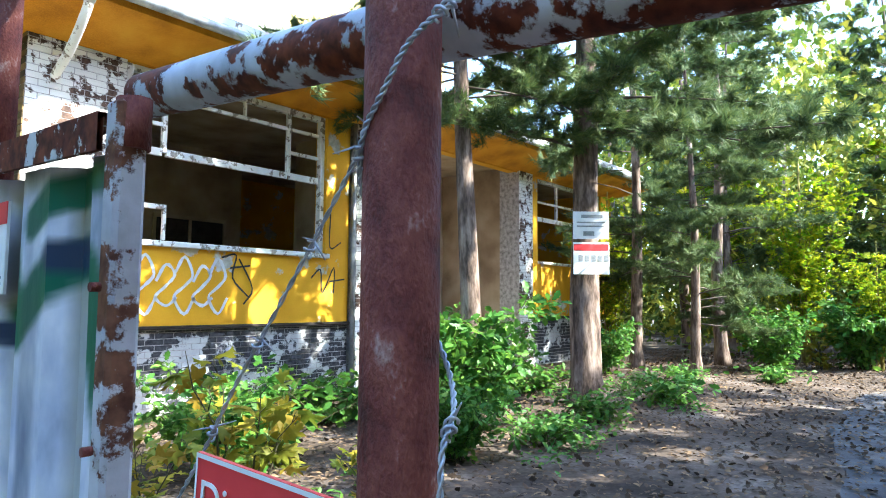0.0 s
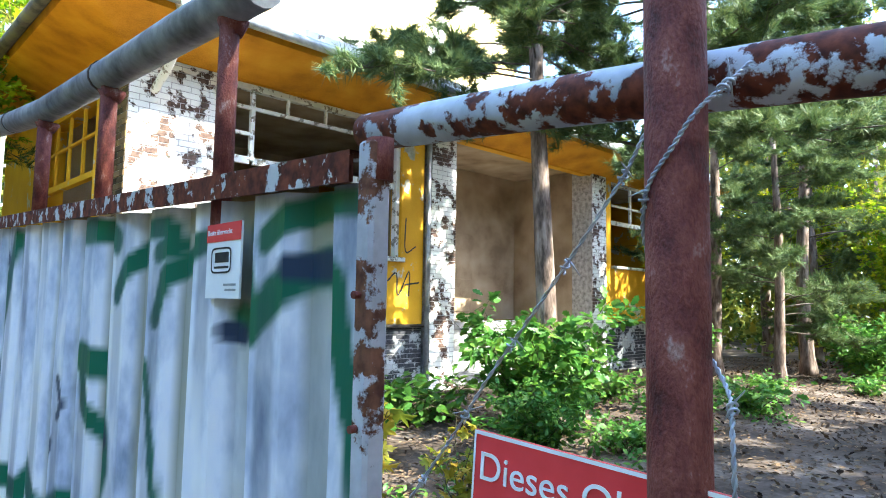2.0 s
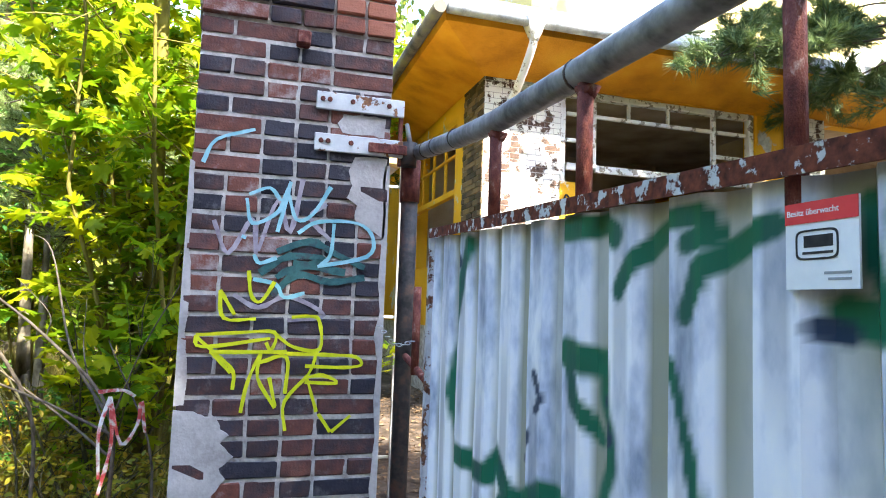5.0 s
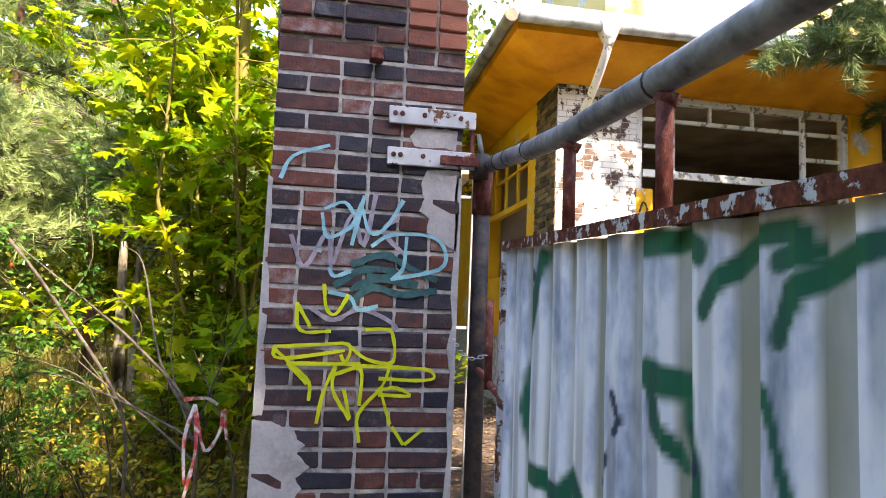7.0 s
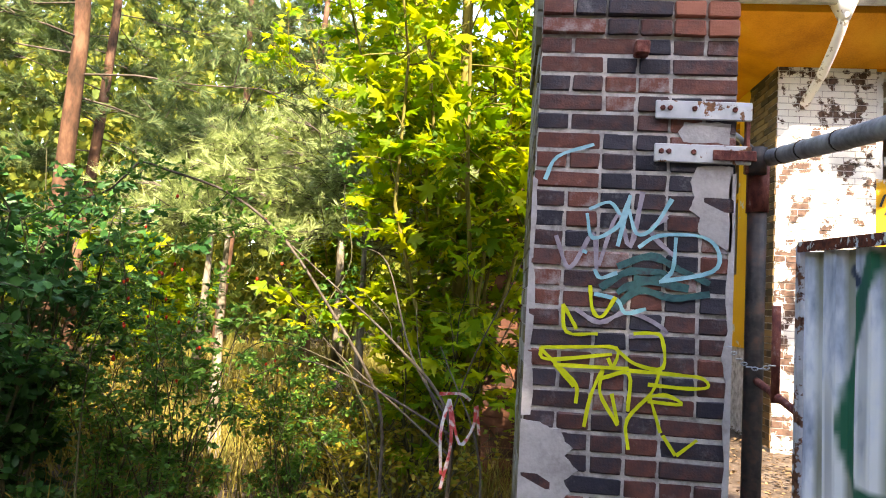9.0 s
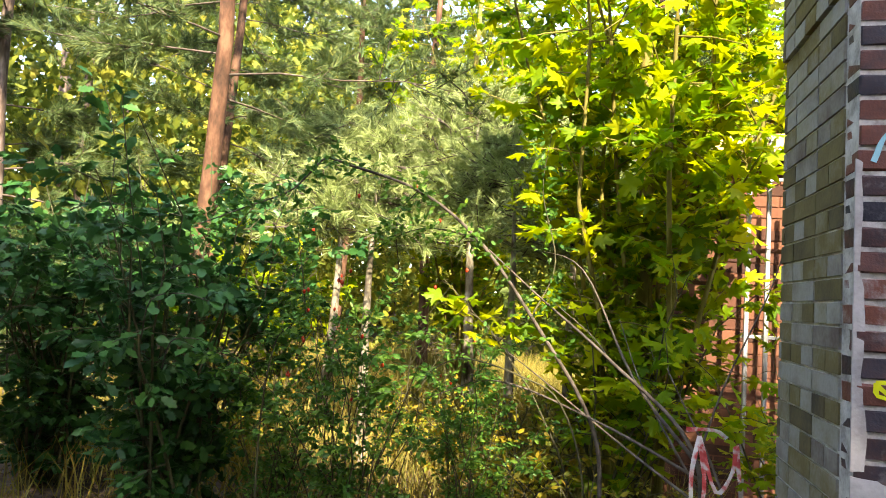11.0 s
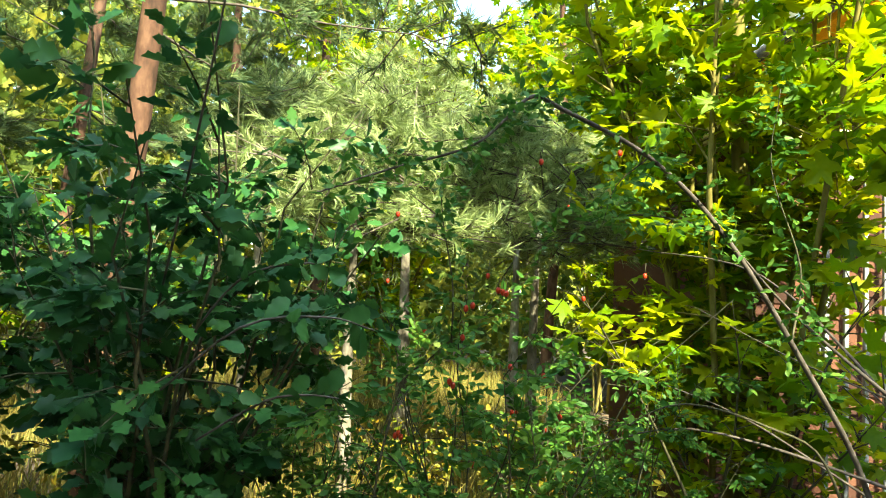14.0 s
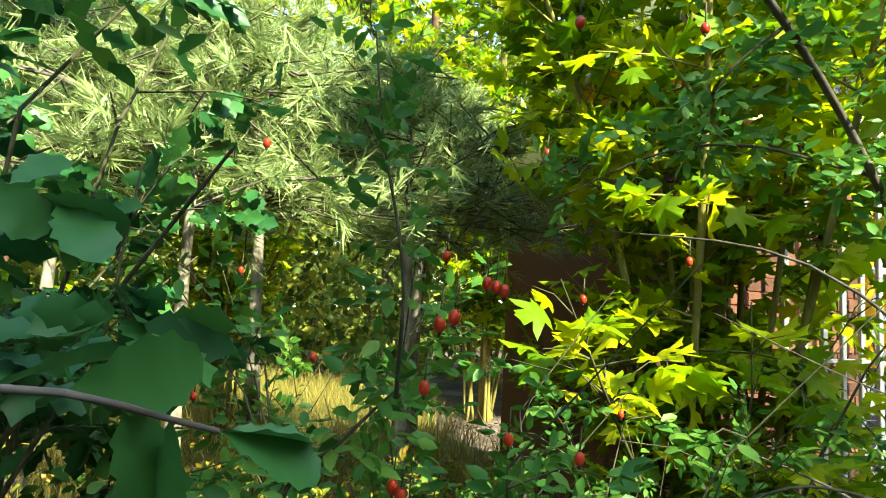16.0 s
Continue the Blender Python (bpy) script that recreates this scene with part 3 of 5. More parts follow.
    # the room behind the big window
    part("room_floor", box(2.9, 8.42, Y + 0.4, 10.6, 1.0, 1.18), M_STEP, b)
    for row in [(2.9, 5.2, 10.4, 10.6, 1.18, 5.0), (6.1, 8.42, 10.4, 10.6, 1.18, 5.0), (5.2, 6.1, 10.4, 10.6, 3.6, 5.0), (5.2, 6.1, 10.9, 11.0, 1.18, 5.0)]:
        part("room_wall", box(*row), M_INTERIOR, b, "stained brown plaster wall of the empty room")
    part("inner_window", boxes([(6.3, 8.0, 10.3, 10.36, 3.3, 3.38), (6.3, 6.37, 10.3, 10.36, 2.1, 3.3), (7.1, 7.16, 10.3, 10.36, 2.1, 3.3), (7.93, 8.0, 10.3, 10.36, 2.1, 3.3), (6.3, 8.0, 10.3, 10.36, 2.02, 2.1)], 0.006), M_INTERIOR, b)
    # solid dark panel paints the unlit space behind the inner window
    part("inner_window_shade_panel", box(6.37, 7.93, 10.34, 10.39, 2.1, 3.3), M_DARK, b)
    part("room_ceiling", box(2.5, 18.6, Y + 0.02, 13, 4.95, 5.1), M_INTERIOR, b)
    # side wall towards the pillar, with its window
    for row in [(2.5, 2.88, 10.2, 13, 1.16, 4.95), (2.5, 2.88, Y + 0.9, 7.1, 1.16, 4.95), (2.5, 2.88, 7.1, 10.2, 1.16, 2.2), (2.5, 2.88, 7.1, 10.2, 4.55, 4.95)]:
        part("side_wall", box(*row), M_YELLOW, b)
    sw = part("window", boxes([(2.5, 2.6, 7.1, 7.2, 2.2, 4.55), (2.5, 2.6, 10.1, 10.2, 2.2, 4.55), (2.5, 2.6, 7.2, 10.1, 4.45, 4.55), (2.5, 2.6, 7.2, 10.1, 3.3, 3.4)], 0.006), M_YELLOW, b)
    for y in (7.9, 8.65, 9.4):
        part("mullion", box(2.53, 2.58, y - 0.025, y + 0.025, 3.4, 4.45, 0.004), M_YELLOW, sw)
    part("glazing_bar", box(2.53, 2.58, 7.2, 10.1, 3.95, 3.99, 0.004), M_YELLOW, sw)
    for row in [(18.5, 18.62, Y + 0.02, 13, 0, 4.95), (2.5, 18.6, 13, 13.2, 0, 5.1), (2.5, 18.6, Y + 0.02, Y + 0.25, 4.8, 4.95)]:
        part("end_wall", box(*row), M_YELLOW, b)
    # eaves: sloping soffit, fascia, gutter, roof
    bm = bmesh.new()
    ring0 = [(2.48, Y - 0.02, 4.8), (18.7, Y - 0.02, 4.8), (18.7, 13.3, 4.8), (2.48, 13.3, 4.8)]
    ring1 = [(1.62, 4.95, 5.1), (19.5, 4.95, 5.1), (19.5, 14.2, 5.1), (1.62, 14.2, 5.1)]
    va, vb = [bm.verts.new(p) for p in ring0], [bm.verts.new(p) for p in ring1]
    vc = [bm.verts.new((p[0], p[1], 5.3)) for p in ring1]
    for k in range(4):
        j = (k + 1) % 4
        bm.faces.new((va[k], va[j], vb[j], vb[k])), bm.faces.new((vb[k], vb[j], vc[j], vc[k]))
    part("soffit", bm, M_ORANGE, b, "orange painted boarded eaves")
    part("frieze", boxes([(3.7, 18.6, Y - 0.03, Y - 0.005, 4.78, 4.98)]), M_ORANGE, b)
    part("roof", box(1.6, 19.5, 4.93, 14.2, 5.3, 5.4), M_ROOF, b)
    part("roof_edge", boxes([(1.55, 19.5, 4.86, 4.93, 5.24, 5.42), (1.52, 1.6, 4.93, 14.2, 5.3, 5.42)], 0.01), M_WHITEPAINT, b, "white roof edge with flaking paint")
    part("gutter", tube([(1.5, 4.8, 5.2), (1.5, 14.2, 5.24)], 0.085, 10), M_ROOF, b, "mossy gutter")
    part("gutter", tube([(1.6, 4.82, 5.2), (19.4, 4.82, 5.22)], 0.07, 10), M_ZINC, b)
    hop = part("downspout", tube(curve_points([(2.78, 4.84, 5.18), (2.78, 4.86, 4.95), (2.78, 5.3, 4.55), (2.78, 5.78, 4.3)], 4), 0.055, 10), M_WHITEPAINT, b, "white bent downspout below the gutter")
    part("hopper", tube([(2.78, 4.84, 5.28), (2.78, 4.84, 4.95)], [0.2, 0.06], 4), M_WHITEPAINT, hop)
    part("upper_wall", boxes([(4.2, 13.2, 8.2, 12, 5.4, 9.6)]), M_PALEYELLOW, b, "pale yellow upper storey with white patches")
    part("upper_roof", boxes([(3.9, 13.5, 7.9, 12.3, 9.6, 9.8)]), M_ROOF, b)
    return b


M_WALLBRICK = material("olive_brown_brick", [(0.05, 0.035, 0.02), (0.12, 0.08, 0.04), (0.2, 0.13, 0.06)], 6, 0.9, 0.4, per="island", fine=60)
# dark red-brown brick, darkened further to carry the maple's shade in its colour
M_REDWALL = material("red_brown_brick_shade_darkened", [(0.05, 0.024, 0.017), (0.1, 0.042, 0.027), (0.16, 0.068, 0.04)], 6, 0.9, 0.4, per="island", fine=60)
yellow_building()


def wall_tag():
    """Sprayed lettering on the yellow panel, as loose strokes of its size."""
    t = empty("graffiti", (0, 0, 0), "silver and black sprayed scrawl on the yellow panel", "graffiti")
    y = 5.872
    for k, x in enumerate((4.05, 4.35, 4.62, 4.9, 5.15)):
        d = 0.06 * (-1) ** k
        part("silver_stroke", ribbon([(x - 0.14, y, 1.88 + d), (x, y, 2.12 + d), (x + 0.13, y, 1.92), (x, y, 1.75), (x - 0.14, y, 1.6), (x + 0.02, y, 1.42 - d), (x + 0.17, y, 1.6)], 0.055, (0, 1, 0)), M_SPRAYWHITE, t)
    for p in ([(5.2, 2.2), (5.45, 2.25), (5.4, 1.9), (5.7, 1.6)], [(5.5, 2.2), (5.75, 1.75), (5.6, 1.5)], [(5.35, 2.05), (5.7, 2.1)], [(3.9, 1.5), (4.0, 1.25)], [(7.3, 3.1), (7.3, 2.5), (7.55, 2.6)], [(6.9, 1.95), (7.1, 2.1), (7.15, 1.7), (7.4, 2.15), (7.4, 1.7)], [(7.3, 1.9), (7.65, 1.95)], [(3.74, 3.05), (3.8, 3.2), (3.86, 3.1), (3.8, 2.95)]):
        part("black_stroke", ribbon([(a, y - 0.002, c) for a, c in p], 0.035, (0, 1, 0)), M_INK, t)


wall_tag()


# ---- small brick outbuilding and white grating behind the maple ----
def brick_shed():
    s = empty("brick_shed", (0, 0, 0), "low red brick outbuilding behind the maple", "shed")
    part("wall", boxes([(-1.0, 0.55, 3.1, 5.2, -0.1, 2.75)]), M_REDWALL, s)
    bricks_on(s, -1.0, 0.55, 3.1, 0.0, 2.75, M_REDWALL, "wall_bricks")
    part("roof", box(-1.1, 0.7, 2.92, 5.3, 2.75, 2.9, 0.01), M_PALEYELLOW, s, "pale flaking fascia and flat roof")


brick_shed()


def grating():
    g = empty("metal_grating", (-0.5, 2.62, 0), "pale grey steel bar fence beside the brick outbuilding", "fence")
    for k in range(10):
        part("bar", box(0.125 * k - 0.014, 0.125 * k + 0.014, -0.012, 0.012, -0.05, 2.75 + 0.02 * (k % 2), 0.003), M_ZINC, g)
    for z in (0.3, 1.42, 2.5):
        part("rail", box(-0.03, 1.16, 0.013, 0.03, z - 0.012, z + 0.012, 0.003), M_ZINC, g)


grating()


# ---- brick gate pillar ----
COURSE, UNIT = 0.0773, 0.77 / 6


def pillar():
    p = empty("brick_pillar", (0, 0, 0), "weathered dark red brick gate pillar with sprayed scrawls", "pillar")
    courses = 44
    part("mortar_core", box(-0.763, -0.007, 0.0045, 0.765, -0.1, courses * COURSE - 0.004), M_MORTAR, p)
    rnd = random.Random(3)
    shared, front, sides = {}, [], bmesh.new()

    def brick_mesh(n, mat):
        key = (n, mat.name, rnd.randrange(4))
        if key not in shared:
            me = bpy.data.meshes.new("brick")
            bm = box(0.0065, n * UNIT - 0.0065, 0, 0.1, 0.0075, COURSE - 0.0075, 0.004)
            for v in bm.verts:
                v.co += Vector((rnd.uniform(-1, 1), rnd.uniform(-1, 1), rnd.uniform(-1, 1))) * 0.0028
            bm.to_mesh(me)
            bm.free()
            me.materials.append(mat)
            shared[key] = me
        return shared[key]

    for k in range(courses):
        layout = ([2, 1, 2, 1], [1, 1, 1, 1, 2], [1, 1, 1, 1, 1, 1], [1, 2, 1, 1, 1], [1, 1, 2, 1, 1], [2, 1, 1, 2], [2, 1, 1, 1, 1])[rnd.randrange(7)]
        x = -0.77
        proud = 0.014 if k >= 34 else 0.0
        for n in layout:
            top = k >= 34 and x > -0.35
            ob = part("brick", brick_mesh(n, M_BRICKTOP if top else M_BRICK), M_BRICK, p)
            ob.location = (x, -proud + rnd.uniform(-0.004, 0.002), k * COURSE)
            x += n * UNIT
        for side in (0, 1):
            y = 0.105
            while y < 0.76:
                b = min(y + (0.25 if (k + side) % 2 else 0.125), 0.77)
                if side == 0:
                    box(-0.77 - proud + rnd.uniform(-0.002, 0.002), -0.7, y + 0.004, b - 0.004, k * COURSE + 0.005, (k + 1) * COURSE - 0.005, bm=sides)
                else:
                    box(-0.07, proud + rnd.uniform(-0.002, 0.002), y + 0.004, b - 0.004, k * COURSE + 0.005, (k + 1) * COURSE - 0.005, bm=sides)
                y = b
    tagged(part("side_bricks", sides, M_SIDEBRICK, p, "mossy pale-smeared side bricks"), kind="stuff")
    part("cap", box(-0.8, 0.03, -0.03, 0.8, courses * COURSE, courses * COURSE + 0.08, 0.01), M_STEP, p)
    # broken render patches
    for outline in ([(-0.77, 0.3), (-0.77, 1.115), (-0.7, 1.11), (-0.655, 1.085), (-0.62, 1.09), (-0.6, 1.04), (-0.57, 1.02), (-0.6, 0.99), (-0.55, 0.94), (-0.6, 0.9), (-0.575, 0.86), (-0.62, 0.8), (-0.6, 0.7), (-0.65, 0.6), (-0.6, 0.5), (-0.64, 0.3)],
                    [(-0.772, 1.13), (-0.772, 2.05), (-0.755, 2.04), (-0.75, 1.9), (-0.757, 1.75), (-0.742, 1.62), (-0.74, 1.5), (-0.75, 1.4), (-0.735, 1.3), (-0.73, 1.2), (-0.74, 1.13)],
                    [(-0.015, 1.79), (-0.015, 2.12), (-0.06, 2.125), (-0.15, 2.12), (-0.17, 2.06), (-0.155, 2.0), (-0.175, 1.95), (-0.13, 1.92), (-0.14, 1.86), (-0.08, 1.83)],
                    [(-0.03, 2.21), (-0.03, 2.29), (-0.1, 2.293), (-0.2, 2.29), (-0.225, 2.25), (-0.2, 2.21), (-0.1, 2.213)],
                    [(-0.002, 0.5), (-0.002, 2.1), (-0.02, 2.1), (-0.03, 2.02), (-0.022, 1.9), (-0.025, 1.8), (-0.03, 1.6), (-0.02, 1.5), (-0.04, 1.4), (-0.02, 1.3), (-0.03, 1.15), (-0.02, 1.0), (-0.035, 0.8), (-0.02, 0.6)]):
        bm = bmesh.new()
        n = len(outline)
        dense = []
        for k in range(n):
            a, c = Vector((*outline[k], 0)), Vector((*outline[(k + 1) % n], 0))
            for j in range(3):
                q = a.lerp(c, j / 3)
                dense.append((q.x + 0.006 * noise.noise(q * 40), q.y + 0.008 * noise.noise(q * 35 + Vector((5, 0, 0)))))
        f = bm.faces.new([bm.verts.new((max(a, -0.772), -0.0045, c)) for a, c in dense])
        r = bmesh.ops.extrude_face_region(bm, geom=[f])
        for v in r["geom"]:
            if isinstance(v, bmesh.types.BMVert):
                v.co.y = 0.004
        bmesh.ops.recalc_face_normals(bm, faces=bm.faces)
        part("render_patch", bm, M_PLASTER, p, "pale grey smeared render")
    part("stub", box(-0.405, -0.35, -0.05, 0.03, 2.545, 2.6, 0.006), M_RUST, p, "projecting broken brick stub")
    return p


M_SIDEBRICK = material("smeared_mossy_brick", [(0.06, 0.05, 0.04), (0.16, 0.13, 0.06), (0.3, 0.29, 0.27), (0.12, 0.09, 0.08)], 7, 0.85, 0.5, per="island", fine=60, spread=(0.15, 0.85))
pillar()


def pillar_tag():
    """Sprayed strokes on the front of the pillar."""
    t = empty("graffiti", (0, 0, 0), "yellow and pale blue sprayed scrawls on the brick pillar", "graffiti")

    def on_face(u, v, y):
        left = 105 - 35 * v / 1265
        return (-0.77 + (u - left) / 492 * 0.77, y, 2.36 - (v - 275) * 0.001552)

    yellow = ("170,790 180,858 255,858", "170,790 205,850", "235,740 242,800 265,815 297,765", "118,900 210,893 300,890 292,935 280,915", "118,900 135,928 290,905",
              "300,892 345,925 410,930 408,860 385,848 340,852", "120,905 165,945 205,985 205,1030", "155,942 200,990", "225,1085 240,1010 270,940 262,1000 305,1075",
              "265,965 330,950 328,1040", "290,1000 305,1070", "330,1130 327,1060 385,990 405,930", "380,1000 405,1085", "330,942 440,944 500,948 515,968 470,975 375,972",
              "375,1012 455,1014 420,995 380,1000", "410,1090 440,1135", "442,1135 490,1095", "150,940 330,938")
    cyan = ("230,550 280,530 310,560 330,510", "225,560 240,622 300,590 322,540 345,605 385,590 430,515", "350,640 400,608 500,605 540,640 525,690 400,722",
            "440,610 432,690 405,720", "215,655 226,660", "245,760 300,772 320,803 370,790", "120,480 150,420 240,385", "245,700 260,720 300,705", "330,512 300,640")
    teal = ("260,745 330,700 420,705 330,735 300,755", "300,690 380,660 450,690 520,720", "290,800 350,745 430,760 520,745", "340,715 470,735")
    pale = ("150,620 185,700 240,610 250,700", "255,690 300,560 330,640 360,500", "200,800 260,830 330,800 420,845 330,860", "420,560 380,600 440,660")
    for words, mat, w, y, name in ((teal, M_SPRAYTEAL, 0.034, -0.0053, "teal_stroke"), (pale, M_SPRAYPALE, 0.022, -0.0056, "faded_pink_stroke"), (yellow, M_SPRAYYELLOW, 0.017, -0.0062, "yellow_stroke"), (cyan, M_SPRAYCYAN, 0.018, -0.0058, "pale_blue_stroke")):
        for k, line in enumerate(words):
            part(name, ribbon([on_face(*map(float, q.split(",")), y - 0.00008 * k) for q in line.split()], w, (0, 1, 0)), mat, t)


pillar_tag()


def hinge_plates():
    h = empty("hinge_bracket", (0, 0, 0), "pair of white painted steel plates bolted to the pillar, rust-stained", "bracket")
    for z, nm in ((2.335, "upper_plate"), (2.165, "lower_plate")):
        pl = part(nm, box(-0.315, 0.045, -0.022, -0.008, z - 0.036, z + 0.036, 0.003), M_FRAMEPLATE, h)
        for x in (-0.29, -0.262, -0.17, -0.02):
            part("bolt", tube([(x, -0.03, z + 0.005), (x, -0.02, z + 0.005)], [0.009, 0.011], 8), M_RUST, pl)
    part("strap", boxes([(-0.1, 0.06, -0.034, -0.024, 2.14, 2.18)], 0.003), M_RUST, h, "rusty welded strap")
    part("clamp", tube([(0.075, 0.0, 2.1), (0.075, 0.0, 2.2)], 0.034, 12), M_BLACKPIPE, h, "blue-black clamp")
    part("stay", boxes([(0.03, 0.045, -0.005, 0.02, 2.1, 2.37)], 0.002), M_RUST, h)


M_FRAMEPLATE = peeling("white_plate_paint", ((0.14, 0.06, 0.03), (0.3, 0.14, 0.07)), [(0.5, 0.52, 0.55), (0.64, 0.66, 0.68)], 16, 0.42, fine=60)
hinge_plates()


# ---- gate leaf ----
GX = 0.1


def top_z(y):
    return 1.715 + (y + 2.36) / 2.05 * 0.09


def gate_leaf():
    g = empty("gate_leaf", (0, 0, 0), "corrugated sheet gate leaf with green spray paint and rusty frame", "gate")
    y0, y1, zb = -2.325, -0.31, 0.12
    # sheet with trapezoid ribs; each point's green or blue paint, khaki and rib shading
    ys = []
    n = 200
    strokes = (([(-0.7, 1.72), (-0.61, 1.5), (-0.55, 1.24), (-0.61, 1.07), (-0.9, 1.08), (-0.96, 1.16), (-1.09, 1.05)], 0.03),
               ([(-1.02, 1.03), (-1.24, 1.12), (-1.37, 1.12)], 0.03), ([(-1.33, 1.7), (-1.5, 1.7), (-1.55, 1.67)], 0.025),
               ([(-1.56, 1.57), (-1.6, 1.62), (-1.7, 1.68), (-1.78, 1.68), (-1.8, 1.65), (-1.75, 1.64)], 0.019), ([(-1.75, 1.53), (-1.78, 1.6), (-1.86, 1.64), (-1.93, 1.65)], 0.019),
               ([(-1.37, 1.44), (-1.49, 1.43), (-1.53, 1.26), (-1.48, 1.14), (-1.42, 1.0)], 0.033), ([(-1.38, 1.42), (-1.4, 1.35), (-1.47, 1.29)], 0.02), ([(-1.71, 1.45), (-1.73, 1.41), (-1.76, 1.32), (-1.8, 1.15)], 0.014),
               ([(-2.04, 1.66), (-2.05, 1.6), (-2.08, 1.53)], 0.019), ([(-2.1, 1.64), (-2.15, 1.665), (-2.2, 1.675), (-2.3, 1.67)], 0.018),
               ([(-2.01, 1.54), (-2.07, 1.525), (-2.12, 1.57), (-2.17, 1.6), (-2.22, 1.605), (-2.25, 1.58), (-2.27, 1.51), (-2.285, 1.46), (-2.3, 1.41), (-2.31, 1.3)], 0.024))
    navy = (([(-2.15, 1.605), (-2.21, 1.605)], 0.02), ([(-1.98, 1.52), (-2.01, 1.515)], 0.015), ([(-1.21, 1.38), (-1.24, 1.33), (-1.22, 1.3)], 0.012), ([(-1.12, 1.17), (-1.18, 1.24)], 0.012), ([(-0.58, 1.7), (-0.64, 1.67)], 0.02), ([(-1.5, 1.36), (-1.53, 1.3)], 0.015))

    def cover(y, z, lines):
        best = 0.0
        for pts, r in lines:
            r *= 1 + 0.4 * noise.noise(Vector((y * 14, z * 14, 0)))
            for (a, b), (c, d) in zip(pts, pts[1:]):
                l2 = (c - a) ** 2 + (d - b) ** 2
                t = min(1, max(0, ((y - a) * (c - a) + (z - b) * (d - b)) / l2))
                q = math.hypot(y - a - t * (c - a), z - b - t * (d - b)) / r
                best = max(best, min(1.0, (1.25 - q) / 0.45))
        return best

    def profile(y):
        u = ((y - y0) / 0.18) % 1
        return 0.0 if u < 0.42 else (u - 0.42) / 0.12 if u < 0.54 else 1.0 if u < 0.84 else 1 - (u - 0.84) / 0.16

    cuts = sorted({round(y0 + 0.18 * (k + u), 4) for k in range(12) for u in (0, 0.06, 0.12, 0.18, 0.24, 0.3, 0.36, 0.42, 0.48, 0.54, 0.6, 0.66, 0.72, 0.78, 0.84, 0.92) if y0 + 0.02 < y0 + 0.18 * (k + u) < y1 - 0.01})
    zn = 170
    me = bpy.data.meshes.new("sheet")
    verts, faces, green, blue, bare = [], [], [], [], []
    for y in cuts:
        t = top_z(y) - 0.028
        for k in range(zn + 1):
            z = t - (t - zb) * (k / zn) ** 1.25
            verts.append((GX + 0.012 + 0.024 * profile(y) + 0.004 * noise.noise(Vector((y * 3, z * 3, 1))), y, z))
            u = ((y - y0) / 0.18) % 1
            # khaki sheet in valleys and slopes, with rib shading put into the colour
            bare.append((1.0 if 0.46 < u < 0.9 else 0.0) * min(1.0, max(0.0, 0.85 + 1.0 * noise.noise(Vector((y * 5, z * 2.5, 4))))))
            # blue spray marks, plus blue-grey bands that paint shading onto the ribs
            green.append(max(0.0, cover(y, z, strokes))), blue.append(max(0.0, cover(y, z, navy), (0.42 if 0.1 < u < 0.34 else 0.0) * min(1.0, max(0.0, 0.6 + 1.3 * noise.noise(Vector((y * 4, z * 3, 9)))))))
    for i in range(len(cuts) - 1):
        for k in range(zn):
            a = i * (zn + 1) + k
            faces.append((a, a + 1, a + zn + 2, a + zn + 1))
    me.from_pydata(verts, [], faces)
    for nm, val in (("bare_sheet_rib_shade", bare), ("green_paint", green), ("blue_paint_rib_shade", blue)):
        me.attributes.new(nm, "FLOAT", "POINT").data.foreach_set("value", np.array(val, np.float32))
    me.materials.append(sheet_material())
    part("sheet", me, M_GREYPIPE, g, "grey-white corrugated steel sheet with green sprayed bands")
    fr = 0.024
    part("end_post", boxes([(GX - 0.006, GX + 0.02, y0 - 0.014, y0 + 0.012, zb - 0.05, top_z(y0) + 0.012)], 0.004), M_FRAMEPAINT, g, "rusty end post with cracked pale paint")
    part("end_post_cap", tube([(GX + 0.01, y0 - 0.006, top_z(y0) - 0.03), (GX + 0.01, y0 - 0.006, top_z(y0) + 0.014)], [0.0145, 0.0135], 10, wobble=0.25), M_RUST, g)
    part("hinge_stile", boxes([(GX - 0.005, GX + 0.03, y1 - 0.01, y1 + 0.02, zb - 0.05, top_z(y1))], 0.004), M_FRAMEPAINT, g)
    bm = bmesh.new()
    va = []
    for y in (y0 + 0.022, y1):
        t = top_z(y)
        va.append([bm.verts.new(q) for q in ((GX - 0.008, y, t - 0.03), (GX - 0.008, y, t + 0.004), (GX + 0.03, y, t + 0.004), (GX + 0.03, y, t), (GX - 0.003, y, t), (GX - 0.003, y, t - 0.03))])
    for k in range(6):
        bm.faces.new((va[0][k], va[0][(k + 1) % 6], va[1][(k + 1) % 6], va[1][k]))
    part("top_rail", bm, M_RUSTRAIL, g, "rusted angle-iron rail with remains of white paint")
    part("bottom_rail", box(GX - 0.006, GX + 0.03, y0 + 0.022, y1 - 0.01, zb - 0.04, zb, 0.003), M_RUST, g)
    for y, r, ztop in ((-0.9, 0.018, 2.03), (-1.415, 0.017, 2.0), (-1.955, 0.0145, 1.985)):
        up = part("upright", tube([(GX + 0.02, y, top_z(y) - (0.07 if y < -1.9 else 0.002)), (GX + 0.02, y, ztop)], r, 10), M_RUST, g)
        part("saddle", tube([(GX + 0.025, y, ztop - 0.03), (GX + 0.025, y, ztop - 0.008)], [r, r * 1.7], 8), M_RUST, up)
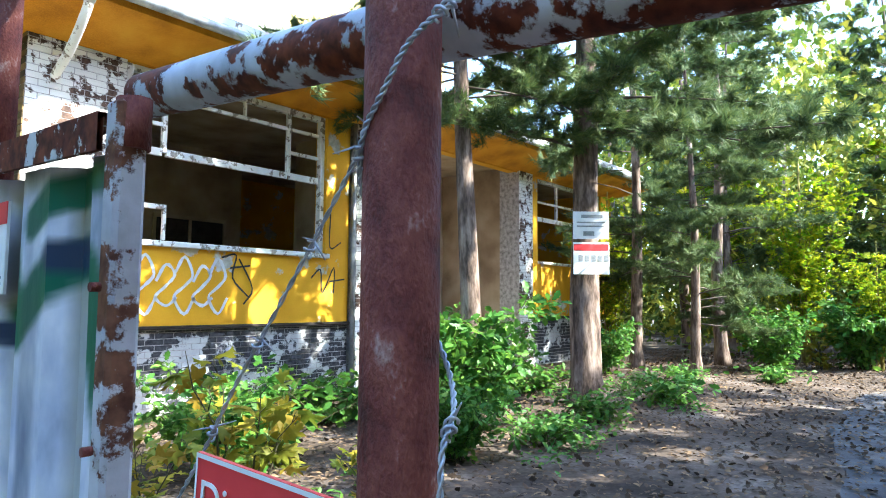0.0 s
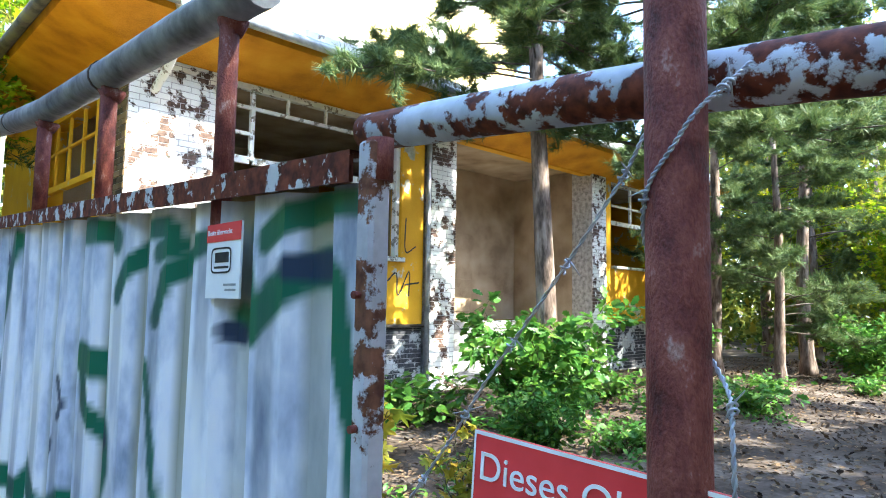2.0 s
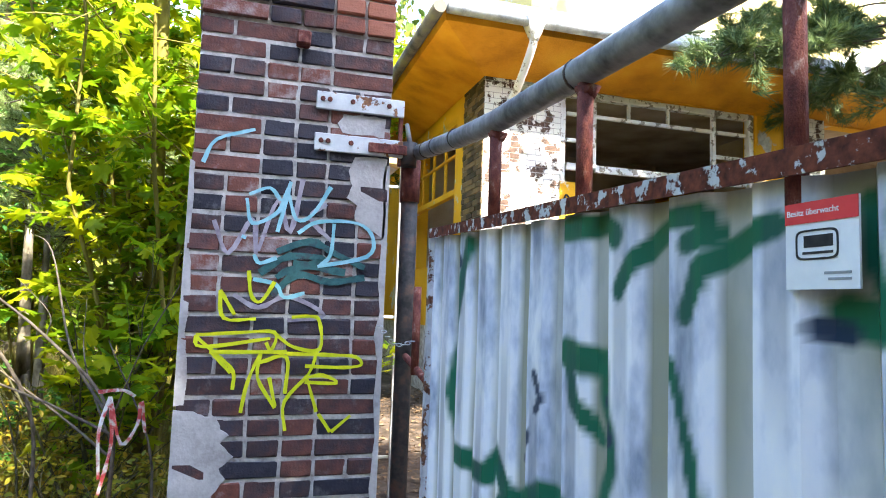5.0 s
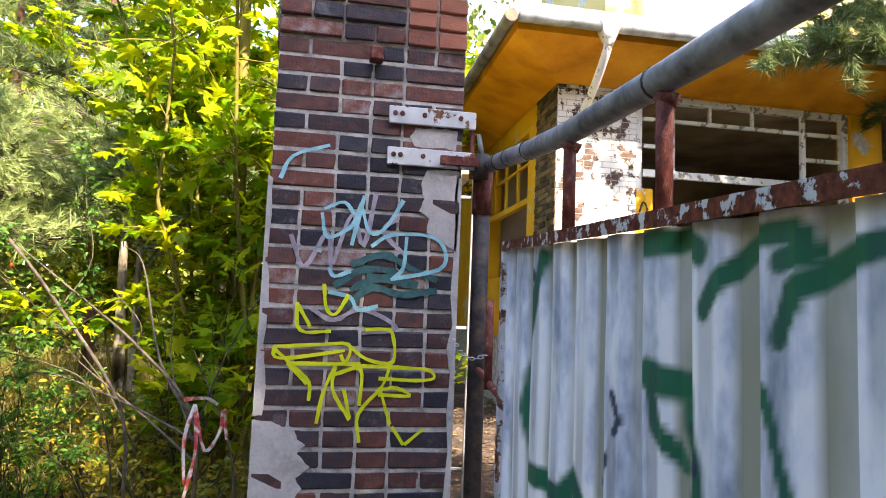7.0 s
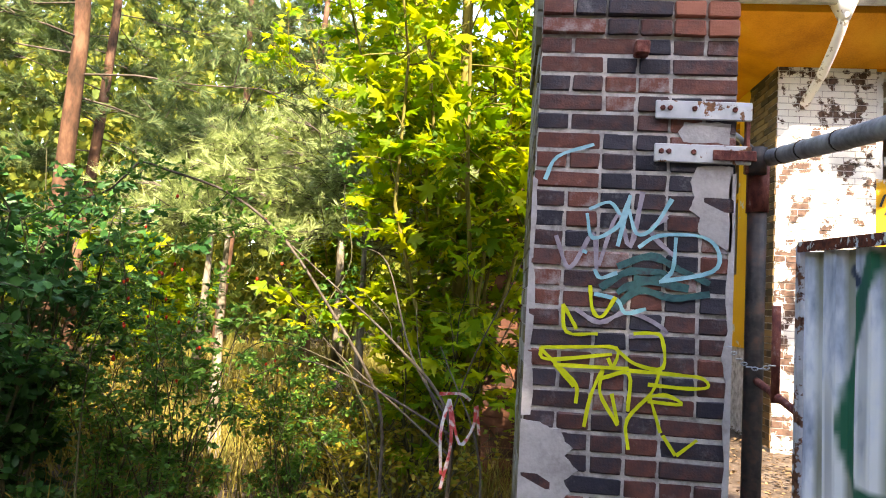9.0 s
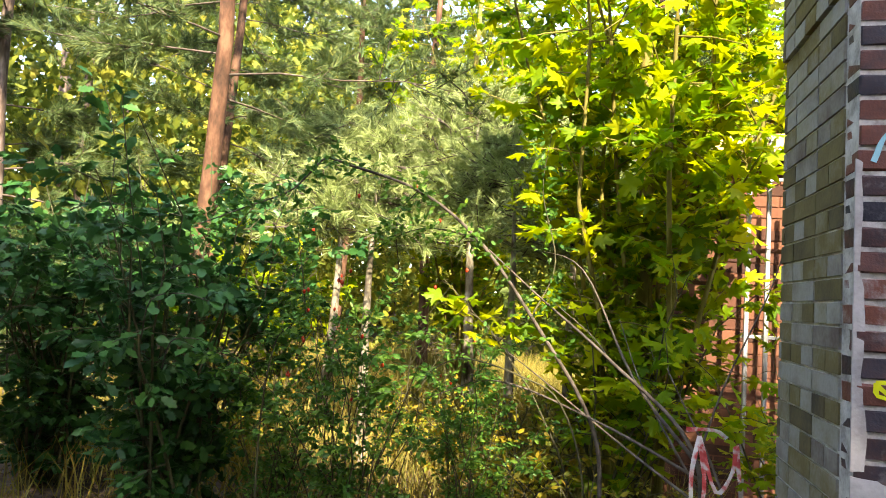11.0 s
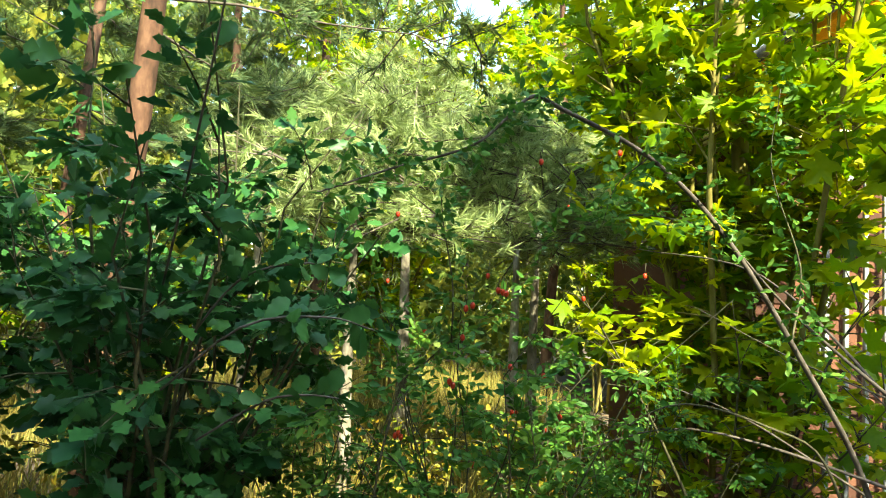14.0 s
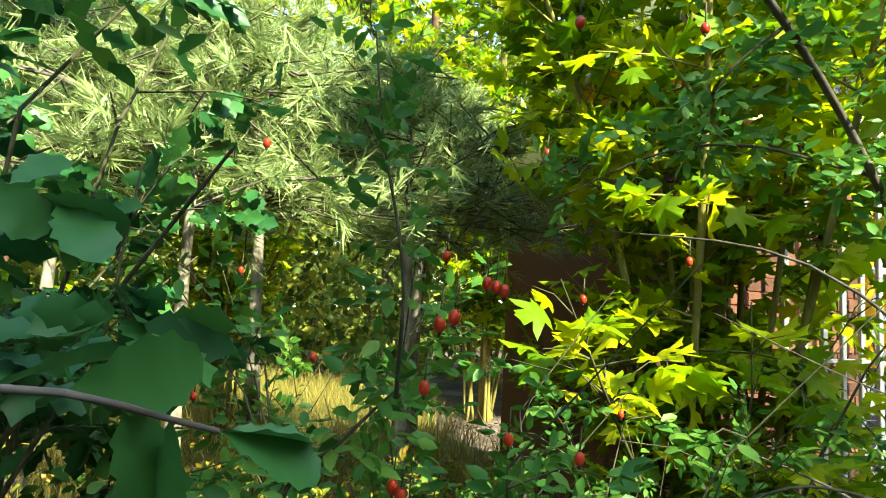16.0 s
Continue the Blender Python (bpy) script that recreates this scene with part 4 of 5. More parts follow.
    part("upper_pipe", tube([(GX + 0.02, 0.0, 2.165), (GX + 0.02, -0.55, 2.095), (GX + 0.02, -0.9, 2.058), (GX + 0.02, -1.415, 2.03), (GX + 0.02, -1.955, 2.005), (GX + 0.02, -2.05, 2.0)], 0.033, 14), M_GREYPIPE, g, "weathered grey zinc pipe above the gate")
    for y, z in ((-0.28, 2.13), (-0.52, 2.1), (-1.38, 2.032), (-0.13, 2.148)):
        part("wire_tie", tube([(GX + 0.02, y - 0.004, z), (GX + 0.02, y + 0.004, z)], 0.0352, 14), M_BLACKPIPE, g)
    for z in (1.57, 1.44):
        part("bolt", tube([(GX - 0.018, y0 - 0.004, z), (GX - 0.01, y0 - 0.004, z)], 0.004, 8), M_RUST, g)


def sheet_material():
    m = material("weathered_sheet_paint", [(0.26, 0.31, 0.42), (0.52, 0.57, 0.68), (0.8, 0.82, 0.88), (0.88, 0.88, 0.88)], 3.2, 0.33, 0.3, 0.0, fine=30, spread=(0.34, 0.64), stretch=(1, 1, 0.45))
    nt = m.node_tree
    N, L = nt.nodes, nt.links
    bsdf = N["Principled BSDF"]
    src = bsdf.inputs["Base Color"].links[0].from_socket
    # the khaki and blue masks also carry the painted rib shading
    for nm, c in (("bare_sheet_rib_shade", (0.31, 0.315, 0.25, 1)), ("green_paint", (0.012, 0.13, 0.075, 1)), ("blue_paint_rib_shade", (0.02, 0.04, 0.085, 1))):
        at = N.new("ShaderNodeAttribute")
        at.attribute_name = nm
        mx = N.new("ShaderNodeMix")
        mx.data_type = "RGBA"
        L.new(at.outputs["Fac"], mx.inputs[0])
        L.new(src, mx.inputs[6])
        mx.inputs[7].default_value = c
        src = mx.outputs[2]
    L.new(src, bsdf.inputs["Base Color"])
    return m


M_RUSTRAIL = peeling("rail_rust_with_white", RUST, [(0.45, 0.46, 0.46), (0.6, 0.62, 0.62)], 22, 0.56, fine=60)
gate_leaf()


def company_sign():
    s = empty("notice_sign", (0, 0, 0), "small white warning plate with red band on the gate sheet", "sign")
    x, ya, yb = GX + 0.002, -1.955, -2.055
    board = part("board", boxes([(x, x + 0.003, yb, ya, 1.565, 1.668)]), M_SIGNWHITE, s)
    part("red_band", boxes([(x - 0.001, x, yb, ya, 1.643, 1.668)]), M_RED, s)
    bm = bmesh.new()
    cy, cz = -2.0, 1.617
    ring = [(cy + 0.03 * math.copysign(abs(math.cos(a)) ** 0.35, math.cos(a)), cz + 0.018 * math.copysign(abs(math.sin(a)) ** 0.35, math.sin(a))) for a in [2 * math.pi * k / 28 for k in range(28)]]
    for k in range(28):
        (a, b), (c, d) = ring[k], ring[(k + 1) % 28]
        i = lambda q, w: (x - 0.0006, cy + (q - cy) * 0.9, cz + (w - cz) * 0.86)
        bm.faces.new([bm.verts.new(q) for q in ((x - 0.0006, a, b), (x - 0.0006, c, d), i(c, d), i(a, b))])
    part("logo_frame", bm, M_INK, s)
    part("logo_bars", boxes([(x - 0.0006, x, -2.022, -1.982, 1.614, 1.628), (x - 0.0006, x, -2.022, -1.98, 1.606, 1.609)]), M_INK, s)
    part("small_print", boxes([(x - 0.0006, x, -2.045, -2.01, 1.582, 1.585), (x - 0.0006, x, -2.045, -2.015, 1.575, 1.578)]), M_GREYINK, s)
    for words, size, y, z, mat in (("Besitz überwacht", 0.0105, -1.958, 1.661, M_SIGNWHITE),):
        me = text_mesh(words, size)
        ob = part("lettering", me, mat, s)
        ob.matrix_world = pose(x - 0.0012, y, z, 90, 0, -90)


company_sign()


# ---- hinge post, rusty post, pipe rail, wire ----
def hinge_post():
    h = empty("hinge_post", (0.1, 0.06, 0), "dark tarred steel hinge post beside the brick pillar", "post")
    part("pipe", tube([(0, 0, -0.1), (0, 0, 1.4), (0, 0, 2.1)], 0.036, 14), M_BLACKPIPE, h)
    part("collar", tube([(0, 0, 1.96), (0, 0, 2.14)], 0.042, 14), M_RUST, h)
    part("stay", tube([(0, 0.02, 2.2), (0.18, 0.9, 2.55)], 0.014, 6), M_BLACKPIPE, h)
    part("hinge_arm", tube([(0, -0.02, 1.32), (0.01, -0.36, 1.25)], 0.014, 8), M_RUST, h)
    part("hinge_pin", tube([(0.0, -0.2, 1.26), (0.0, -0.2, 1.6)], 0.016, 8), M_RUST, h)


hinge_post()


def lock_chain():
    c = empty("chain", (0, 0, 0), "short rusty chain from pillar to post", "chain")
    for k in range(9):
        f = k / 8
        o = Vector((-0.02 + 0.1 * f, -0.02 - 0.14 * f, 1.44 - 0.05 * f - 0.04 * math.sin(math.pi * f)))
        pts = [o + Vector((0.011 * math.cos(a), 0.0, 0.006 * math.sin(a))) if k % 2 else o + Vector((0.011 * math.cos(a), 0.006 * math.sin(a), 0)) for a in [2 * math.pi * j / 8 for j in range(9)]]
        part("link", tube(pts, 0.0022, 5, cap=False), M_WIRE, c)


lock_chain()
PX, PY = 0.105, -2.652


def rusty_post():
    p = empty("fence_post", (PX, PY, 0), "round rusty red-brown steel fence post", "post")
    part("pipe", tube([(0, 0, -0.1), (-0.002, 0.001, 1.2), (0, 0, 2.6)], 0.0203, 24), M_RUST, p)


rusty_post()
r = empty("pipe_rail", (0, 0, 0), "rusty steel pipe rail with flaking white paint", "rail")
part("pipe", tube([(0.16, -2.245, 1.763), (0.16, -2.51, 1.742), (0.16, -2.73, 1.72), (0.16, -3.4, 1.645), (0.16, -4.4, 1.54)], 0.0222, 24), M_RUSTPAINT, r)
part("end_post", tube([(0.16, -4.4, -0.1), (0.16, -4.4, 1.6)], 0.026, 12), M_RUST, r)


def barbed_wire(name, points, seed, label):
    w = empty(name, (0, 0, 0), label, "barbed wire")
    base = curve_points(points, 30)
    for s in (0, 1):
        pts = []
        for k, p in enumerate(base):
            d = (base[min(k + 1, len(base) - 1)] - base[max(k - 1, 0)]).normalized()
            u = d.orthogonal().normalized()
            v = d.cross(u)
            a = k * 0.55 + math.pi * s
            pts.append(p + (u * math.cos(a) + v * math.sin(a)) * 0.0009)
        part("strand", tube(pts, 0.0009, 5), M_WIRE, w)
    total, nxt = 0.0, 0.03
    rnd = random.Random(seed)
    for a, b in zip(base, base[1:]):
        total += (b - a).length
        if total > nxt:
            nxt += 0.085
            d = (b - a).normalized()
            bm = bmesh.new()
            u = d.orthogonal().normalized()
            v = d.cross(u)
            coil = [a + d * (0.0016 * j / 2) + (u * math.cos(j * 0.8) + v * math.sin(j * 0.8)) * 0.0032 for j in range(16)]
            tube(coil, 0.001, 4, bm)
            for e in (-1, 1):
                q = (u * rnd.uniform(-1, 1) + v * rnd.uniform(-1, 1)).normalized() + d * 0.3 * e
                tube([a, a + q * 0.015], [0.001, 0.0004], 4, bm)
            part("barb", bm, M_WIRE, w)


barbed_wire("barbed_wire", [(0.118, -2.695, 1.72), (0.093, -2.69, 1.70), (0.083, -2.675, 1.684), (0.082, -2.658, 1.662), (0.084, -2.642, 1.642), (0.094, -2.632, 1.618), (0.112, -2.629, 1.59), (0.128, -2.64, 1.56), (0.127, -2.662, 1.53), (0.112, -2.68, 1.508), (0.092, -2.689, 1.49), (0.09, -2.69, 1.44), (0.1, -2.68, 1.38)], 1, "galvanised barbed wire wound round the rusty post")
barbed_wire("barbed_wire", [(0.13, -2.615, 1.69), (0.13, -2.597, 1.66), (0.13, -2.562, 1.615), (0.13, -2.515, 1.558), (0.13, -2.464, 1.498), (0.13, -2.425, 1.446), (0.13, -2.39, 1.404), (0.13, -2.33, 1.33)], 2, "galvanised barbed wire sagging from post to gate")


def red_sign():
    s = empty("warning_sign", (0, 0, 0), "red enamel sign with white lettering wired to the post", "sign")
    u = Vector((0.05, -1.0, -0.06)).normalized()
    nrm = Vector((-1.0, -0.05, 0)).normalized()
    up = nrm.cross(u) if nrm.cross(u).z > 0 else u.cross(nrm)
    o = Vector((0.09, -2.487, 1.463))
    w, h = 0.26, 0.18
    bm = bmesh.new()
    f = bm.faces.new([bm.verts.new(o + u * a - up * c) for a, c in ((0, 0), (0, h), (w, h), (w, 0))])
    ex = bmesh.ops.extrude_face_region(bm, geom=[f])
    for v in ex["geom"]:
        if isinstance(v, bmesh.types.BMVert):
            v.co -= nrm * 0.003
    bmesh.ops.recalc_face_normals(bm, faces=bm.faces)
    part("board", bm, M_RED, s)
    bm = bmesh.new()
    bm.faces.new([bm.verts.new(o + u * a - up * c + nrm * 0.0006) for a, c in ((0, 0), (0, 0.003), (w, 0.003), (w, 0))])
    bm.faces.new([bm.verts.new(o + u * a - up * c + nrm * 0.0006) for a, c in ((0, 0.003), (0, h), (0.002, h), (0.002, 0.003))])
    part("white_edge", bm, M_SIGNWHITE, s)
    m = Matrix((u, up, nrm)).transposed().to_4x4()
    for k, words in enumerate(("Dieses Objekt",)):
        ob = part("lettering", text_mesh(words, 0.031), M_SIGNWHITE, s)
        ob.matrix_world = Matrix.Translation(o + u * 0.006 - up * (0.012 + 0.034 * k) + nrm * 0.001) @ m


red_sign()


# ---- trees of the drive ----
tree = put(pine("pine_tree", 13, 0.26, 3.9, 60, 4.0, 11, "old pine with pale lower trunk beside the drive", tuft=0.2), 9.3, 2.0)


def tree_signs():
    o = Vector((9.08, 1.78, 0))
    for k, (z0, z1, nm) in enumerate(((2.55, 2.98, "warning notice with grey print nailed to the pine"), (2.0, 2.5, "warning notice with red heading nailed to the pine"))):
        s = empty("tree_sign", o, nm, "sign", "notices on the pine")
        s.rotation_euler = (0, 0, radians(-50))
        part("board", boxes([(-0.28, 0.28, -0.06, -0.05, z0, z1)], 0.004), M_SIGNWHITE, s)
        if k:
            part("red_heading", boxes([(-0.27, 0.27, -0.064, -0.06, z1 - 0.13, z1 - 0.03)]), M_RED, s)
            part("print", boxes([(-0.2 + 0.1 * j, -0.13 + 0.1 * j, -0.064, -0.06, z0 + 0.2, z0 + 0.3) for j in range(5)]), M_GREYINK, s)
        else:
            part("print", boxes([(-0.15, 0.18, -0.064, -0.06, z1 - 0.1, z1 - 0.05), (-0.22, 0.22, -0.064, -0.06, z1 - 0.18, z1 - 0.16), (-0.22, 0.2, -0.064, -0.06, z1 - 0.24, z1 - 0.22), (-0.12, 0.05, -0.064, -0.06, z0 + 0.05, z0 + 0.12)]), M_GREYINK, s)


tree_signs()
pine_b = put(pine("pine_tree", 12, 0.16, 2.2, 42, 3.0, 12, "slender pine with bare lower limbs at the drive", bare=0.3), 15.3, 3.7)
pine_c = put(pine("pine_tree", 9, 0.12, 1.0, 46, 2.6, 13, "bushy young pine among the roadside trees"), 15.0, 2.2)
again(pine_b, 17.6, 2.4, 70, 1.1)
again(pine_c, 21.5, 3.2, 220, 1.3)
again(pine_c, 24, -1.0, 20, 1.4)
again(pine_b, 24, 5.5, 130, 1.2)
again(pine_c, 26, -5.5, 260, 1.5)
put(pine("pine_tree", 12.5, 0.16, 4.3, 84, 3.0, 14, "dense dark green pine in front of the building", tufts=17, tuft=0.19), 7.1, 2.7)
# tall trees added out of view behind the walker to block the sun
tall = put(pine("pine_tree", 8.5, 0.13, 2.9, 60, 2.8, 15, "added unseen pine that shades the gate track", tufts=16, tuft=0.19), 3.4, -8.2, 40, 1.36)
again(tall, 0.6, -9.0, 140, 1.25, "added unseen pine that shades the gate track")
again(tall, -1.0, -6.6, 250, 1.15, "added unseen pine that shades the gate track")
again(tall, 10.9, -6.2, 300, 0.95, "added unseen pine that shades the drive")
again(tall, 8.6, -7.5, 190, 1.1, "added unseen pine that shades the drive")
again(tree, 5.6, -7.6, 100, 0.88, "added unseen pine that shades the gate track")
# two more unseen copies added for shade, still under the roadside pines' labels
again(pine_b, -3.2, -8.5, 0, 1.0)
again(pine_c, 14.5, -8.5, 245, 1.3)

green_bush = put(shrub("shrub", 1.75, 1.2, 22, 2600, "lobed", 0.16, M_GREENLEAF, 21, "fresh green leafy shrub before the porch steps"), 6.5, 2.3)
again(green_bush, 5.0, 1.2, 80, 0.5, "low fresh green shrub on the forest floor")
again(green_bush, 3.1, 2.4, 200, 0.6, "low fresh green shrub on the forest floor")
again(green_bush, 16.6, 0.9, 250, 0.9, "leafy shrub under the roadside pines")
again(green_bush, 18.4, -0.6, 20, 1.1, "leafy shrub under the roadside pines")
again(green_bush, 13.2, 3.6, 20, 0.7, "leafy shrub under the roadside pines")
low_plant = put(shrub("low_shrub", 0.42, 0.75, 15, 420, "lobed", 0.12, M_GREENLEAF, 24, "low spreading green seedlings on the forest floor", "shrub", 0.7, 0.006), 8.0, 1.2)
for lx, ly, la, ls in ((10.1, 1.0, 50, 1.3), (6.3, 0.9, 170, 0.9), (5.2, 1.6, 290, 1.1), (12.6, 1.6, 80, 1.0), (3.9, 2.9, 140, 1.4), (9.6, 3.2, 200, 1.3), (14.2, 0.4, 260, 0.9), (5.6, 3.8, 15, 1.7)):
    again(low_plant, lx, ly, la, ls)
sap = put(shrub("maple_sapling", 1.45, 0.5, 7, 190, "maple", 0.15, M_YELLOWLEAF, 22, "yellowing maple sapling behind the gate", "sapling"), 2.3, 0.75)
again(sap, 1.5, 0.6, 140, 0.72, "small yellow-green maple sapling behind the gate")
again(sap, 17.8, 0.2, 40, 1.0, "yellow-green sapling in the sun")
again(sap, 20.5, -0.6, 240, 1.5, "yellow-green sapling in the sun")
again(sap, 3.0, 0.3, 250, 0.6, "small yellow-green maple sapling behind the gate")

# ---- thicket beside the pillar ----
maple = put(shrub("maple_tree", 6.8, 1.7, 12, 5400, "maple", 0.135, M_MAPLE, 31, "sunlit yellow-green maple behind the brick pillar", "tree", 0.66, 0.02, 0.2, M_MAPLEBARK, 0.3, 40), -1.22, 2.3)
part("trunk", tube([(0, 0, -0.1), (0.03, 0.02, 2.0), (-0.05, 0.05, 4.2), (0.0, 0.0, 6.2)], [0.06, 0.048, 0.04, 0.02], 10), M_MAPLEBARK, maple)
for mx, my, ma, ms in ((19.5, 0.8, 30, 0.9), (22.5, -2.6, 140, 1.2), (18.4, -1.0, 250, 0.5), (23.0, 4.0, 300, 1.3), (16.5, 5.0, 10, 0.75)):
    again(maple, mx, my, ma, ms, "sunlit yellow-green maple beyond the drive")
again(maple, -3.4, 7.5, 100, 1.1, "yellow-green maple deeper in the thicket")
again(maple, 0.4, 9.5, 210, 1.3, "yellow-green maple deeper in the thicket")
low_maple = put(shrub("maple_sapling", 2.1, 0.85, 10, 480, "maple", 0.13, M_MAPLE, 36, "bright green young maple under the tree", "sapling", 0.7, low=0.4), -1.4, 1.95)
for lx, ly, la, ls in ((-0.7, 3.7, 120, 1.0), (-5.4, 5.6, 280, 1.3), (-7.2, 6.4, 90, 1.5), (-0.3, 1.8, 160, 0.8)):
    again(low_maple, lx, ly, la, ls, "bright green young maple deeper in the thicket")
hazel = put(shrub("shrub", 2.75, 1.05, 28, 6500, "lobed", 0.09, M_DARKLEAF, 32, "dark blue-green leafy bush at the path", "shrub", 0.5, 0.012, 0.08), -3.9, 1.3)
again(hazel, -5.4, 2.0, 130, 1.0)
again(hazel, -5.3, 0.6, 230, 0.9)
rose = put(shrub("rose_bush", 2.0, 0.8, 18, 4600, "oval", 0.045, M_GREENLEAF, 33, "dog rose with arching stems and red hips", "shrub", 0.55, 0.006, 0.12), -2.75, 1.2)
again(rose, -2.15, 1.5, 130, 0.8, "smaller dog rose beside the dead branch")
again(rose, -3.3, 1.5, 250, 0.85, "smaller dog rose beside the dark bush")
yellow_bush = put(shrub("shrub", 1.1, 0.9, 16, 1700, "oval", 0.06, M_YELLOWLEAF, 34, "low yellowing shrub in the thicket", "shrub"), -2.0, 2.3)
again(yellow_bush, -1.4, 1.4, 170, 0.8)
again(yellow_bush, -3.0, 3.6, 60, 0.8)
again(yellow_bush, -1.9, 3.4, 200, 0.9)
again(yellow_bush, -4.6, 3.0, 270, 1.0)
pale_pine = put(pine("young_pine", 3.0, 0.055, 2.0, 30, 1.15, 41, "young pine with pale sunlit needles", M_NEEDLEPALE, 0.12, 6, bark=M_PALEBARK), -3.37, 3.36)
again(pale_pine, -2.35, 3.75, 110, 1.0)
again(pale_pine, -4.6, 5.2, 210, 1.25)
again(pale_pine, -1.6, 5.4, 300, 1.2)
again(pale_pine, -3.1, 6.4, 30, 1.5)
red_pine = put(pine("pine_tree", 11, 0.09, 3.1, 40, 2.0, 42, "pine with orange-red bark in the thicket", M_NEEDLE, 0.14, 10, 0.0, M_REDBARK), -4.81, 2.85)
again(red_pine, -7.2, 6.5, 80, 1.1)
again(red_pine, -4.6, 9.5, 190, 1.2)
again(red_pine, -9.5, 3.0, 260, 1.1)
again(red_pine, -0.3, 11.0, 330, 1.2)
again(red_pine, -6.6, 10.5, 20, 1.2)
again(pine_c, -9.0, 4.6, 10, 1.0)


def rose_canes():
    """Long arching canes of the dog rose, with a few leaves along each."""
    c = empty("rose_cane", (0, 0, 0), "long arching dog rose cane over the thicket", "branch")
    rnd = random.Random(12)
    P, D, S = [], [], []
    lines = (([(-1.42, 0.93, -0.1), (-1.45, 0.92, 0.5), (-1.49, 0.9, 1.0), (-1.79, 0.85, 1.49), (-2.06, 0.8, 1.84), (-2.33, 0.72, 2.04), (-2.63, 0.6, 2.13), (-2.73, 0.56, 2.15), (-2.8, 0.55, 2.08), (-2.9, 0.55, 1.99), (-3.12, 0.55, 1.91), (-3.31, 0.5, 1.82)], 0.011),
             ([(-2.06, 0.8, 1.84), (-2.27, 0.85, 1.88), (-2.43, 0.9, 1.86), (-2.62, 0.95, 1.76)], 0.004), ([(-2.33, 0.72, 2.04), (-2.42, 0.75, 1.95), (-2.45, 0.78, 1.83)], 0.003),
             ([(-1.5, 0.95, -0.1), (-1.52, 0.92, 0.7), (-1.64, 0.9, 1.1), (-1.83, 0.92, 1.21), (-2.09, 0.92, 1.27), (-2.25, 0.95, 1.21), (-2.35, 1.0, 1.09)], 0.006),
             ([(-3.1, 0.9, -0.1), (-3.12, 0.88, 0.8), (-3.06, 0.85, 1.26), (-2.97, 0.85, 1.37), (-2.89, 0.85, 1.45)], 0.006), ([(-2.9, 0.84, 1.43), (-2.91, 0.8, 1.61), (-2.95, 0.8, 1.8), (-2.97, 0.8, 1.95)], 0.0035),
             ([(-1.79, 0.85, 1.49), (-1.7, 0.95, 1.75), (-1.78, 1.0, 2.1), (-1.75, 1.0, 2.4)], 0.004))
    for k, (pts, r) in enumerate(lines):
        q = curve_points(pts, 5)
        part("cane", tube(q, [max(0.0012, r * (1 - 0.75 * j / len(q))) for j in range(len(q))], 6, wobble=0.15, seed=k), M_STEM if r < 0.01 else M_TWIG, c)
        for p in q:
            for j in range(3 if p.z > 1.3 else 0):
                w = Vector((rnd.gauss(0, 1), rnd.gauss(0, 1), rnd.gauss(0, 0.6))).normalized()
                for m in range(5):
                    P.append(p + w * (0.03 + 0.016 * m)), S.append(rnd.uniform(0.025, 0.042))
                    D.append(w + Vector((rnd.gauss(0, 1), rnd.gauss(0, 1), rnd.gauss(0, 0.4))) * 0.9)
    part("leaves", scatter("leaves", "oval", P, D, S, M_GREENLEAF, 0.6, 15), M_GREENLEAF, c)


rose_canes()


def oak_sprigs():
    """Twigs with broad lobed leaves that reach out of the dark bush."""
    for seed, line, size in ((3, [(-3.75, 0.75, 1.25), (-3.45, 0.4, 1.46), (-3.24, 0.33, 1.5), (-3.12, 0.34, 1.475)], 0.07), (4, [(-3.7, 0.8, 1.4), (-3.5, 0.55, 1.58), (-3.33, 0.46, 1.63), (-3.25, 0.45, 1.62)], 0.06), (5, [(-3.65, 0.8, 1.1), (-3.4, 0.5, 1.27), (-3.28, 0.45, 1.3), (-3.2, 0.42, 1.3)], 0.065), (6, [(-3.8, 0.8, 1.5), (-3.6, 0.4, 1.9), (-3.5, 0.2, 2.15), (-3.45, 0.1, 2.3)], 0.065)):
        t = empty("leafy_twig", line[0], "twig with broad dark blue-green lobed leaves", "twig", "leafy twigs of the dark bush")
        rnd = random.Random(seed)
        q = [p - Vector(line[0]) for p in curve_points(line, 4)]
        part("stem", tube(q, [0.004 - 0.0024 * k / len(q) for k in range(len(q))], 6), M_TWIG, t)
        for k, p in enumerate(q[3:] + [q[-1]]):
            d = (q[min(k + 4, len(q) - 1)] - q[min(k + 3, len(q) - 2)]).normalized() + Vector((rnd.gauss(0, 0.7), rnd.gauss(0, 0.4), rnd.gauss(0, 0.6)))
            part("leaf", scatter("leaf", "broad", [p], [d], [size * rnd.uniform(0.8, 1.2)], M_DARKLEAF, 0.35, seed * 20 + k), M_DARKLEAF, t)


oak_sprigs()


